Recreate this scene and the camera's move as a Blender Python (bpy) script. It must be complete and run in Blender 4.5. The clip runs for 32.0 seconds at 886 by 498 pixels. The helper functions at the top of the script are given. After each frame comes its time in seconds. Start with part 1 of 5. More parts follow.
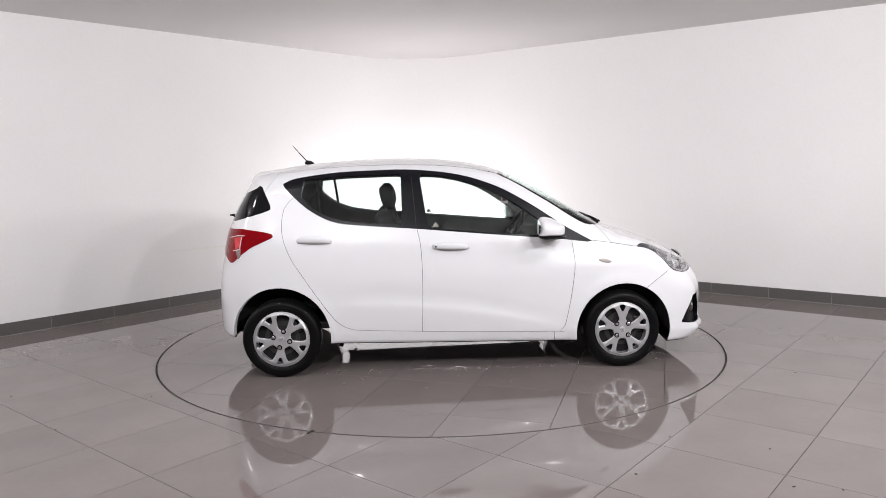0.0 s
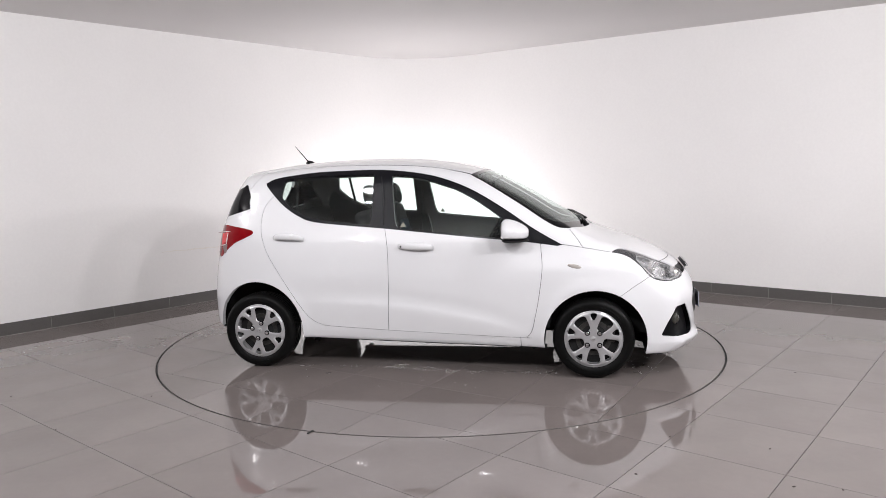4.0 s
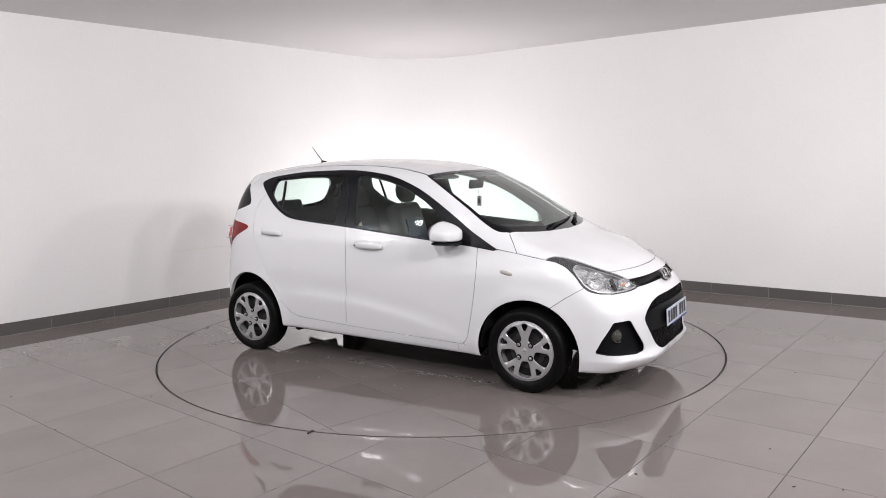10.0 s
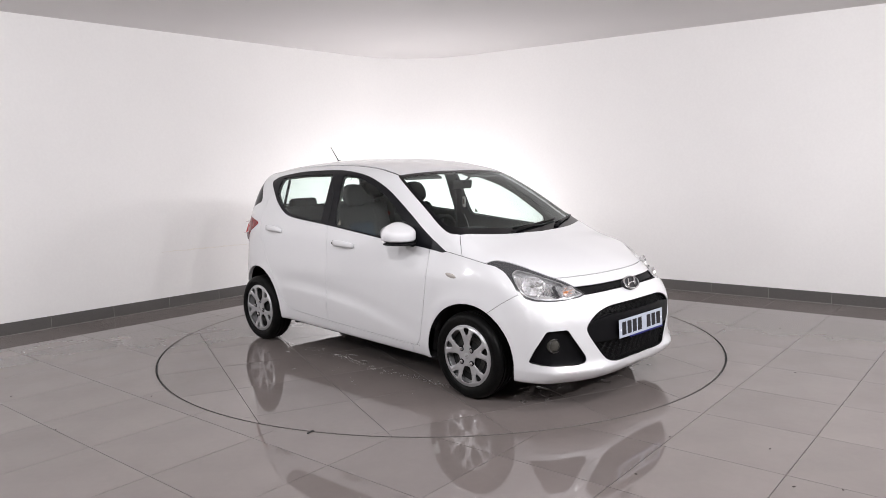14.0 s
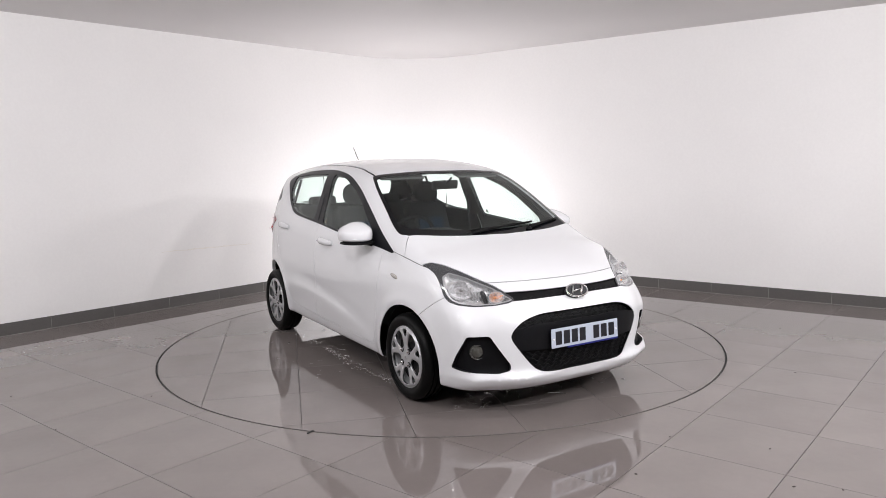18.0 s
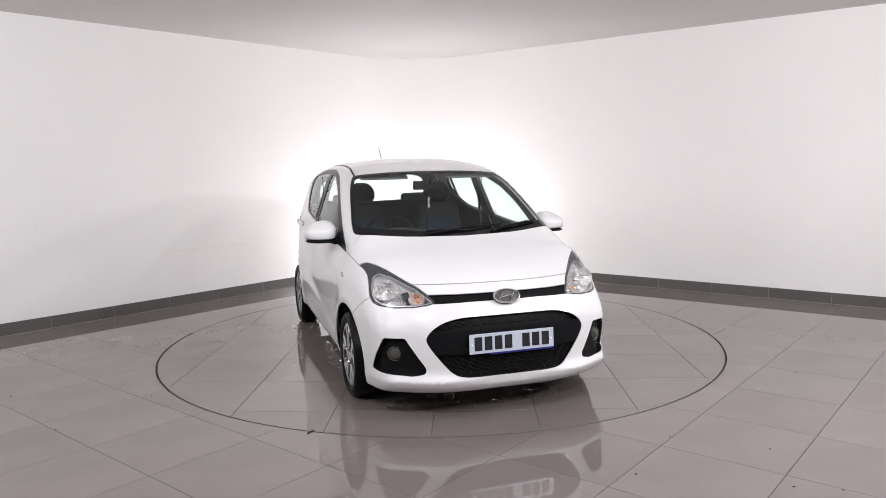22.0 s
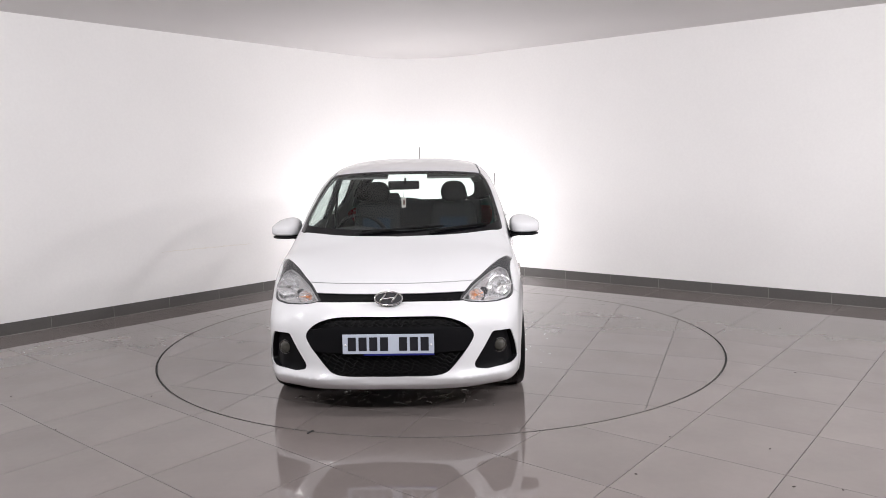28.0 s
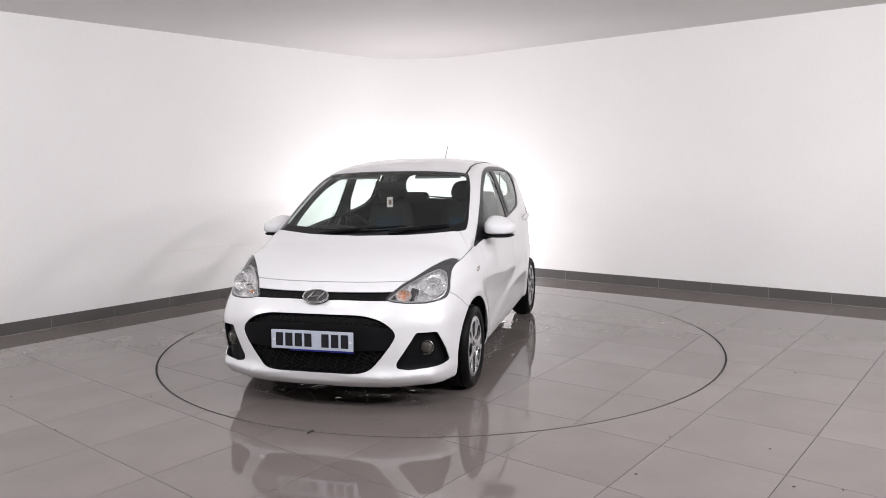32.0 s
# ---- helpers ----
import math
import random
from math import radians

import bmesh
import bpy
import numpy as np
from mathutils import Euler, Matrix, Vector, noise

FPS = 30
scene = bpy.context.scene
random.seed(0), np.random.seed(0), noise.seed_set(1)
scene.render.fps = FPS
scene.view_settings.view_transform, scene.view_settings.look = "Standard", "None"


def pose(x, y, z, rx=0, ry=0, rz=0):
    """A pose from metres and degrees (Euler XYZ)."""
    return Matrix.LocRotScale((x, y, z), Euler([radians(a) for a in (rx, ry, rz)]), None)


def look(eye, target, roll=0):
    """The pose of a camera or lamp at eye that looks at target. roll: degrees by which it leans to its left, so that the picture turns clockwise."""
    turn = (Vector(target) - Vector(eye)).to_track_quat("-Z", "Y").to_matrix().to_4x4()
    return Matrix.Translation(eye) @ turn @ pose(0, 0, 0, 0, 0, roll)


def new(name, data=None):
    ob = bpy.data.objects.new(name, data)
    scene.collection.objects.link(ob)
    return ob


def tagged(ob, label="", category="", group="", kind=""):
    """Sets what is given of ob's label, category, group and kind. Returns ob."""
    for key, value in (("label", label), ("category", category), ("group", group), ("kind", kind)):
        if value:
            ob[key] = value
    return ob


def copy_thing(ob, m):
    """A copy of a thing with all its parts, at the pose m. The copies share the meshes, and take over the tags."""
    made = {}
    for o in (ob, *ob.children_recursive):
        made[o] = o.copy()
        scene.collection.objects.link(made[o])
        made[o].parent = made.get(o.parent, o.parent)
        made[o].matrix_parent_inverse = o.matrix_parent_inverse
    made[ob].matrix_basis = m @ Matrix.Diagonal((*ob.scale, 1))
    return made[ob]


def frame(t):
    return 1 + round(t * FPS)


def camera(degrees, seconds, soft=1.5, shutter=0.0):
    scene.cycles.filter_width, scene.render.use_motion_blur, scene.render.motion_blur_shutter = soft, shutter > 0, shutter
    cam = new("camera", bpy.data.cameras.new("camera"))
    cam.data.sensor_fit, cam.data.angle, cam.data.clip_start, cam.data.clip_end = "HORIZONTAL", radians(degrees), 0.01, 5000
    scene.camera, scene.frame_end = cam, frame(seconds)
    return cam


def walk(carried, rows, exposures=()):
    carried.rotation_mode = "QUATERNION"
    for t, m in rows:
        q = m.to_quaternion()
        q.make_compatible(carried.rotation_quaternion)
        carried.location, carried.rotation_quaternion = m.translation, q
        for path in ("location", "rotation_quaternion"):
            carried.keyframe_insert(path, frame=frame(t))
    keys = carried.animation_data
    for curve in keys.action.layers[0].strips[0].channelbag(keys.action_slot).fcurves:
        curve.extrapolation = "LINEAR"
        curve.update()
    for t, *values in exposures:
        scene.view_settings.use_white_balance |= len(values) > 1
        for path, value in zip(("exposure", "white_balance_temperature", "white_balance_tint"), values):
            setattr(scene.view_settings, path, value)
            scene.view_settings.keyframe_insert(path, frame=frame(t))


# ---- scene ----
cam = camera(62.25, 32.0, soft=0.6)
EYE = (0.0, -6.032, 1.473)
VIEW = look(EYE, (0.02874, -0.0135, 0.7525), -1.083)
walk(cam, [(0.0, VIEW), (32.0, VIEW)])


def turn(t):
    """The turntable's heading at t seconds: an even clockwise turn."""
    return pose(0, 0, 0, 0, 0, 2.5 - 3.387 * t)


# ---- light ----
CEILING = 2.833
world = bpy.data.worlds.new("world")
scene.world = world
world.use_nodes = True
world.node_tree.nodes["Background"].inputs[0].default_value = (1.0, 0.98, 0.97, 1)
world.node_tree.nodes["Background"].inputs[1].default_value = 0.02
scene.view_settings.exposure = 0.0


def lamp(name, eye, target, size, power, color=(0.99, 0.972, 1.0), size_y=None, spread=180):
    data = bpy.data.lights.new(name, "AREA")
    data.shape, data.size, data.size_y = "RECTANGLE", size, size_y or size
    data.energy, data.color, data.spread = power, color, radians(spread)
    ob = new(name, data)
    ob.matrix_world = look(eye, target)
    return ob


def spot(name, eye, target, power, angle, blend, radius, color=(0.99, 0.972, 1.0)):
    data = bpy.data.lights.new(name, "SPOT")
    data.energy, data.color, data.spot_size, data.spot_blend, data.shadow_soft_size = power, color, radians(angle), blend, radius
    ob = new(name, data)
    ob.matrix_world = look(eye, target)
    return ob


# small tilted ceiling lamps over the open side of the room, and one by each side wall
for x, y, watts in ((-2.6, -4.4, 33), (-0.8, -4.3, 40), (1.8, -4.8, 57), (3.6, -4.9, 64)):
    lamp("ceiling_lamp", (x, y, 2.78), (-0.3 * x, 1.4, 0.8), 0.12, watts)
for x, y, watts in ((-1.6, -2.6, 12), (2.2, -2.6, 30)):
    lamp("ceiling_lamp", (x, y, 2.80), (x, y, 0), 0.16, watts)
lamp("side_lamp_right", (5.0, -2.9, 2.55), (0.0, 0.0, 0.7), 0.3, 64)
lamp("side_lamp_left", (-4.7, -2.5, 2.55), (0.0, 0.0, 0.9), 0.3, 40)
# added fill spots with no known fixture, which wash the walls brighter
spot("wall_spot_right", (3.0, -2.4, 2.75), (2.2, 2.3, 1.5), 80, 130, 1.0, 0.10)
spot("wall_spot_left", (-3.2, -2.3, 2.75), (-2.0, 2.5, 1.3), 36, 130, 1.0, 0.10)
# an unseen bare lamp behind the car, inferred from the glow, lights the corner
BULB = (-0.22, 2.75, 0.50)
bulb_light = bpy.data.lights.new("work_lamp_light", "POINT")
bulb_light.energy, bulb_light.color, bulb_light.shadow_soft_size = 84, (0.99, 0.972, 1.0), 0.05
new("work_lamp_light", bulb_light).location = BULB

# ---- materials ----
MATS = {}


def node(nt, kind, **values):
    n = nt.nodes.new("ShaderNode" + kind)
    for key, value in values.items():
        if key in n.inputs:
            n.inputs[key].default_value = value
    return n


def material(name, color, rough=0.5, metal=0.0, grain=0.0, grain_scale=60.0, stain=0.0, stain_scale=3.0, bump=0.0, bump_scale=120.0,
             coat=0.0, rough_var=0.0, transmission=0.0, ior=1.45, random_tint=0.0, specular=0.5, emit=None, emit_strength=0.0, island=False):
    if name in MATS:
        return MATS[name]
    m = bpy.data.materials.new(name)
    m.use_nodes = True
    nt = m.node_tree
    b = nt.nodes["Principled BSDF"]
    b.inputs["Base Color"].default_value = (*color, 1)
    b.inputs["Roughness"].default_value = rough
    b.inputs["Metallic"].default_value = metal
    b.inputs["IOR"].default_value = ior
    b.inputs["Specular IOR Level"].default_value = specular
    b.inputs["Coat Weight"].default_value = coat
    b.inputs["Coat Roughness"].default_value = 0.03
    b.inputs["Transmission Weight"].default_value = transmission
    if emit:
        b.inputs["Emission Color"].default_value = (*emit, 1)
        b.inputs["Emission Strength"].default_value = emit_strength
    place = nt.nodes.new("ShaderNodeTexCoord").outputs["Object"]

    def noise_of(scale, detail=4.0):
        n = node(nt, "TexNoise", Scale=scale, Detail=detail)
        nt.links.new(place, n.inputs["Vector"])
        return n.outputs["Fac"]

    shade = None

    def scaled(value, low, high):
        r = node(nt, "MapRange")
        r.inputs["From Min"].default_value, r.inputs["From Max"].default_value = 0.3, 0.7
        r.inputs["To Min"].default_value, r.inputs["To Max"].default_value = low, high
        nt.links.new(value, r.inputs["Value"])
        return r.outputs["Result"]

    def times(a, c):
        if a is None:
            return c
        x = node(nt, "Math")
        x.operation = "MULTIPLY"
        nt.links.new(a, x.inputs[0])
        nt.links.new(c, x.inputs[1])
        return x.outputs[0]

    if grain:
        shade = times(shade, scaled(noise_of(grain_scale), 1 - grain, 1 + grain))
    if stain:
        shade = times(shade, scaled(noise_of(stain_scale, 6.0), 1 - stain, 1 + stain))
    if random_tint:
        info = nt.nodes.new("ShaderNodeNewGeometry" if island else "ShaderNodeObjectInfo")
        r = node(nt, "MapRange")
        r.inputs["To Min"].default_value, r.inputs["To Max"].default_value = 1 - random_tint, 1 + random_tint
        nt.links.new(info.outputs["Random Per Island" if island else "Random"], r.inputs["Value"])
        shade = times(shade, r.outputs["Result"])
    if shade is not None:
        mix = node(nt, "VectorMath")
        mix.operation = "SCALE"
        mix.inputs[0].default_value = color
        nt.links.new(shade, mix.inputs["Scale"])
        nt.links.new(mix.outputs["Vector"], b.inputs["Base Color"])
    if rough_var:
        nt.links.new(scaled(noise_of(stain_scale * 2.3, 5.0), max(0.0, rough - rough_var), rough + rough_var), b.inputs["Roughness"])
    if bump:
        bn = node(nt, "Bump", Strength=min(1.0, bump * 1000), Distance=bump)
        bn.inputs["Distance"].default_value = bump
        bn.inputs["Strength"].default_value = 0.6
        nt.links.new(noise_of(bump_scale, 3.0), bn.inputs["Height"])
        nt.links.new(bn.outputs["Normal"], b.inputs["Normal"])
    MATS[name] = m
    return m


UNSEEN_GREY = material("unseen_wall_grey", (0.22, 0.215, 0.21), 0.8, grain=0.02, stain=0.04, stain_scale=0.9)
PLASTER = material("white_wall_paint", (0.80, 0.785, 0.775), 0.75, grain=0.012, grain_scale=40, stain=0.02, stain_scale=0.9, bump=0.0006, bump_scale=90)
CEIL_PAINT = material("ceiling_paint", (0.70, 0.68, 0.675), 0.85, grain=0.01, stain=0.02, stain_scale=0.7)
TILE = material("polished_floor_tile", (0.172, 0.149, 0.142), 0.022, ior=1.52, grain=0.015, grain_scale=25, stain=0.07, stain_scale=2.2, random_tint=0.055)
GROUT = material("grey_grout", (0.135, 0.12, 0.114), 0.8, grain=0.15)
SKIRT = material("dark_skirting_tile", (0.108, 0.102, 0.097), 0.3, grain=0.06, grain_scale=60, random_tint=0.06)
RING = material("black_ring_gap", (0.012, 0.012, 0.012), 0.6)
PAINT = material("white_car_paint", (0.705, 0.705, 0.72), 0.32, coat=1.0, grain=0.004, grain_scale=900, stain=0.006, stain_scale=4)
PILLAR = material("grey_pillar_trim", (0.07, 0.07, 0.068), 0.8, grain=0.08, grain_scale=200)
SEAM = material("grey_panel_gap", (0.10, 0.10, 0.105), 0.8, grain=0.1)
INNER = material("grey_interior_trim", (0.017, 0.018, 0.019), 0.7, grain=0.1, grain_scale=200, bump=0.0004, bump_scale=400)
HEADLINER = material("pale_headliner", (0.13, 0.13, 0.127), 0.9, grain=0.06, grain_scale=300)
BLACK = material("black_plastic", (0.005, 0.005, 0.0055), 0.45, specular=0.16, grain=0.15, grain_scale=300, bump=0.0003, bump_scale=500)
GLOSS_BLACK = material("black_gloss_film", (0.006, 0.006, 0.008), 0.3, specular=0.2, grain=0.1, grain_scale=120)
FRIT = material("black_glass_border", (0.004, 0.004, 0.005), 0.06, specular=0.4)
RUBBER = material("tyre_rubber", (0.004, 0.004, 0.004), 0.42, coat=0.06, grain=0.2, grain_scale=90, bump=0.0003, bump_scale=250, rough_var=0.08, specular=0.10)
SILVER = material("silver_wheel_paint", (0.52, 0.52, 0.53), 0.30, metal=0.55, grain=0.03, grain_scale=300)
CHROME = material("chrome", (0.86, 0.86, 0.87), 0.07, metal=1.0)
DULL_METAL = material("dull_metal", (0.08, 0.078, 0.075), 0.5, metal=0.8, grain=0.2, grain_scale=60)
UNDER = material("dark_underbody", (0.012, 0.012, 0.012), 0.8, grain=0.2, grain_scale=30)
CLOTH = material("dark_seat_cloth", (0.012, 0.0125, 0.014), 0.9, grain=0.2, grain_scale=350, bump=0.0006, bump_scale=600)
BLUE_CLOTH = material("blue_seat_cloth", (0.011, 0.022, 0.038), 0.9, grain=0.2, grain_scale=300)
RED_LENS = material("red_lamp_lens", (0.20, 0.002, 0.005), 0.08, specular=0.35, stain=0.1, stain_scale=25)
CLEAR_LENS = material("pale_lamp_lens", (0.42, 0.39, 0.36), 0.12, coat=1.0)
AMBER = material("amber_bulb", (0.70, 0.28, 0.12), 0.2)
PLATE = material("plate_white", (0.46, 0.50, 0.58), 0.3, grain=0.02)
INK = material("plate_ink", (0.012, 0.012, 0.016), 0.4)
BLUE = material("plate_blue", (0.015, 0.02, 0.16), 0.4)
TAG = material("tag_card", (0.55, 0.52, 0.50), 0.7)
TAG_DARK = material("tag_print", (0.10, 0.05, 0.04), 0.7)


def glass_material(name, tint, rough=0.0, base=0.032):
    """Thin glass: what is behind it shows through, tinted, with a mirror at grazing angles."""
    m = bpy.data.materials.new(name)
    m.use_nodes = True
    nt = m.node_tree
    nt.nodes.remove(nt.nodes["Principled BSDF"])
    clear, shine, edge, mix = (node(nt, k) for k in ("BsdfTransparent", "BsdfGlossy", "LayerWeight", "MixShader"))
    clear.inputs["Color"].default_value = (*tint, 1)
    shine.inputs["Color"].default_value = (*(0.3 + 0.7 * v for v in tint), 1)
    shine.inputs["Roughness"].default_value = rough
    edge.inputs["Blend"].default_value = 0.5
    power, gain = node(nt, "Math"), node(nt, "Math")
    power.operation, gain.operation = "POWER", "MULTIPLY_ADD"
    power.inputs[1].default_value = 5.0
    gain.inputs[1].default_value, gain.inputs[2].default_value = 0.92, base
    nt.links.new(edge.outputs["Facing"], power.inputs[0])
    nt.links.new(power.outputs[0], gain.inputs[0])
    nt.links.new(gain.outputs[0], mix.inputs[0])
    nt.links.new(clear.outputs[0], mix.inputs[1])
    nt.links.new(shine.outputs[0], mix.inputs[2])
    nt.links.new(mix.outputs[0], nt.nodes["Material Output"].inputs[0])
    MATS[name] = m
    return m


GLASS = glass_material("green_tinted_glass", (0.875, 0.955, 0.925), base=0.048)
LENS = glass_material("clear_lamp_cover", (0.95, 0.95, 0.95))
WATER = glass_material("water_film", (0.98, 0.98, 0.98), 0.02, 0.22)


# ---- mesh helpers ----
def mesh_of(name, verts, faces, mats, smooth=True, slots=None, corner_normals=None):
    me = bpy.data.meshes.new(name)
    me.from_pydata([tuple(v) for v in verts], [], [tuple(int(i) for i in f) for f in faces])
    for m in (mats if isinstance(mats, (list, tuple)) else [mats]):
        me.materials.append(m)
    if slots is not None:
        me.polygons.foreach_set("material_index", np.array(slots, np.int32))
    me.polygons.foreach_set("use_smooth", np.full(len(me.polygons), smooth))
    me.update()
    if corner_normals is not None:
        me.normals_split_custom_set([tuple(n) for n in corner_normals])
    return me


def part(name, bm, mat, parent=None, label="", smooth=False):
    """Links a bmesh, or a mesh, as one object under a thing or a part."""
    if isinstance(bm, bmesh.types.BMesh):
        me = bpy.data.meshes.new(name)
        bm.to_mesh(me)
        bm.free()
        for m in (mat if isinstance(mat, (list, tuple)) else [mat]):
            me.materials.append(m)
        if smooth:
            me.polygons.foreach_set("use_smooth", np.full(len(me.polygons), True))
    else:
        me = bm
    ob = new(name, me)
    ob.parent = parent
    if label:
        ob["label"] = label
    return ob


def box(size, m=None, bevel=0.0, segments=2, bm=None):
    """A box of that size about its own middle, at the pose m, with rounded edges."""
    bm = bm or bmesh.new()
    made = bmesh.ops.create_cube(bm, size=1.0, matrix=(m or Matrix()) @ Matrix.Diagonal((*size, 1)))["verts"]
    if bevel:
        edges = {e for v in made for e in v.link_edges}
        bmesh.ops.bevel(bm, geom=list(edges), offset=bevel, segments=segments, affect="EDGES", profile=0.6)
    return bm


def lathe(profile, count=48, m=None, bm=None, closed=False):
    """Turns (radius, height) pairs about z."""
    bm = bm or bmesh.new()
    rings = []
    for r, h in profile:
        rings.append([bm.verts.new((m or Matrix()) @ Vector((r * math.cos(a), r * math.sin(a), h)))
                      for a in (2 * math.pi * i / count for i in range(count))])
    pairs = list(zip(rings, rings[1:])) + ([(rings[-1], rings[0])] if closed else [])
    for a, b in pairs:
        for i in range(count):
            j = (i + 1) % count
            bm.faces.new((a[i], a[j], b[j], b[i]))
    return bm


def tube(points, radius, sides=8, bm=None, closed=False):
    """A round bar along points; radius is a number or one for each point."""
    bm = bm or bmesh.new()
    pts = [Vector(q) for q in points]
    radii = radius if isinstance(radius, (list, tuple)) else [radius] * len(pts)
    rings = []
    for i, q in enumerate(pts):
        if closed:
            way = pts[(i + 1) % len(pts)] - pts[i - 1]
        else:
            way = pts[min(i + 1, len(pts) - 1)] - pts[max(i - 1, 0)]
        turned = way.to_track_quat("Z", "Y").to_matrix()
        rings.append([bm.verts.new(q + turned @ Vector((radii[i] * math.cos(a), radii[i] * math.sin(a), 0)))
                      for a in (2 * math.pi * k / sides for k in range(sides))])
    pairs = list(zip(rings, rings[1:])) + ([(rings[-1], rings[0])] if closed else [])
    for a, b in pairs:
        for k in range(sides):
            j = (k + 1) % sides
            bm.faces.new((a[k], a[j], b[j], b[k]))
    if not closed:
        bm.faces.new(rings[0][::-1])
        bm.faces.new(rings[-1])
    return bm


def slab(outline, low, high, bm=None, m=None):
    """A flat plate with that (x, y) outline between two heights."""
    bm = bm or bmesh.new()
    m = m or Matrix()
    a = [bm.verts.new(m @ Vector((x, y, low))) for x, y in outline]
    b = [bm.verts.new(m @ Vector((x, y, high))) for x, y in outline]
    bm.faces.new(a[::-1])
    bm.faces.new(b)
    for i in range(len(a)):
        j = (i + 1) % len(a)
        bm.faces.new((a[i], a[j], b[j], b[i]))
    return bm
# ---- the room: two long white walls with a rounded corner between them ----
CORNER = Vector((-0.37, 4.33))
LEFT_WAY = Vector((math.cos(radians(228.2)), math.sin(radians(228.2))))
RIGHT_WAY = Vector((math.cos(radians(-37.5)), math.sin(radians(-37.5))))
LEFT_LONG, RIGHT_LONG, FILLET = 9.6, 9.6, 1.05


def room_line(inset=0.0, steps=20):
    """The rounded corner's plan line from the end of the left wall to the end of the right one, inset into the room."""
    half = math.acos(max(-1, min(1, LEFT_WAY.dot(RIGHT_WAY)))) / 2
    inward = (LEFT_WAY + RIGHT_WAY).normalized()
    centre = CORNER + inward * (FILLET / math.sin(half))
    r = FILLET - inset
    n0, n1 = Vector((LEFT_WAY.y, -LEFT_WAY.x)), Vector((-RIGHT_WAY.y, RIGHT_WAY.x))
    if (CORNER - centre).dot(n0) < 0:
        n0 = -n0
    if (CORNER - centre).dot(n1) < 0:
        n1 = -n1
    a0, a1 = math.atan2(n0.y, n0.x), math.atan2(n1.y, n1.x)
    if a0 < a1:
        a0 += 2 * math.pi
    arc = [centre + r * Vector((math.cos(a0 + (a1 - a0) * i / steps), math.sin(a0 + (a1 - a0) * i / steps))) for i in range(steps + 1)]
    start = CORNER + LEFT_WAY * LEFT_LONG - n0 * inset
    end = CORNER + RIGHT_WAY * RIGHT_LONG - n1 * inset
    return [start] + arc + [end]


def strip_wall(name, inner, outer, low, high, mat):
    n = len(inner)
    verts = [(q.x, q.y, z) for line in (inner, outer) for z in (low, high) for q in line]
    faces = []
    for i in range(n - 1):
        a, b, c, d = i, n + i, 2 * n + i, 3 * n + i
        faces += [(a, b, b + 1, a + 1), (c, c + 1, d + 1, d), (b, d, d + 1, b + 1), (a, a + 1, c + 1, c)]
    faces += [(0, 2 * n, 3 * n, n), (n - 1, 2 * n - 1, 4 * n - 1, 3 * n - 1)]
    me = mesh_of(name, verts, faces, mat, smooth=False)
    return new(name, me)


END_LEFT, END_RIGHT = CORNER + LEFT_WAY * LEFT_LONG, CORNER + RIGHT_WAY * RIGHT_LONG
NEAR = CORNER + LEFT_WAY * LEFT_LONG + RIGHT_WAY * RIGHT_LONG
wall = strip_wall("wall_back", room_line(), room_line(-0.2), -0.02, CEILING, PLASTER)
for poly in wall.data.polygons:
    poly.use_smooth = abs(poly.normal.z) < 0.5
wall.data.set_sharp_from_angle(angle=radians(35))
tagged(wall, "smooth white painted wall with a rounded corner", "wall", kind="structure")


def straight_wall(name, a, b, label):
    way = (b - a).normalized()
    off = Vector((way.y, -way.x))
    if off.dot((CORNER + NEAR) / 2 - a) > 0:
        off = -off
    ob = strip_wall(name, [a, b], [a + off * 0.2, b + off * 0.2], -0.02, CEILING, UNSEEN_GREY)
    return tagged(ob, label, "wall", kind="structure")


# added walls, never in view; their grey cuts bounce and window reflections
straight_wall("wall_front_left", END_LEFT, NEAR, "unseen plain grey wall added to close the room")
straight_wall("wall_front_right", NEAR, END_RIGHT, "unseen plain grey wall added to close the room")

plan = room_line(-0.1) + [NEAR + (NEAR - CORNER).normalized() * 0.15]
ceiling = part("ceiling", slab([(q.x, q.y) for q in plan], CEILING, CEILING + 0.15), CEIL_PAINT)
tagged(ceiling, "plain pale grey painted ceiling", "ceiling", kind="structure")
ground = part("floor", slab([(q.x, q.y) for q in plan], -0.2, -0.012), GROUT)
tagged(ground, "glossy grey-brown square floor tiles with thin joints", "floor", kind="structure")

# skirting: one tile after another along the wall
TILE_SIZE = 0.6


def along(line):
    out = [0.0]
    for a, b in zip(line, line[1:]):
        out.append(out[-1] + (b - a).length)
    return out


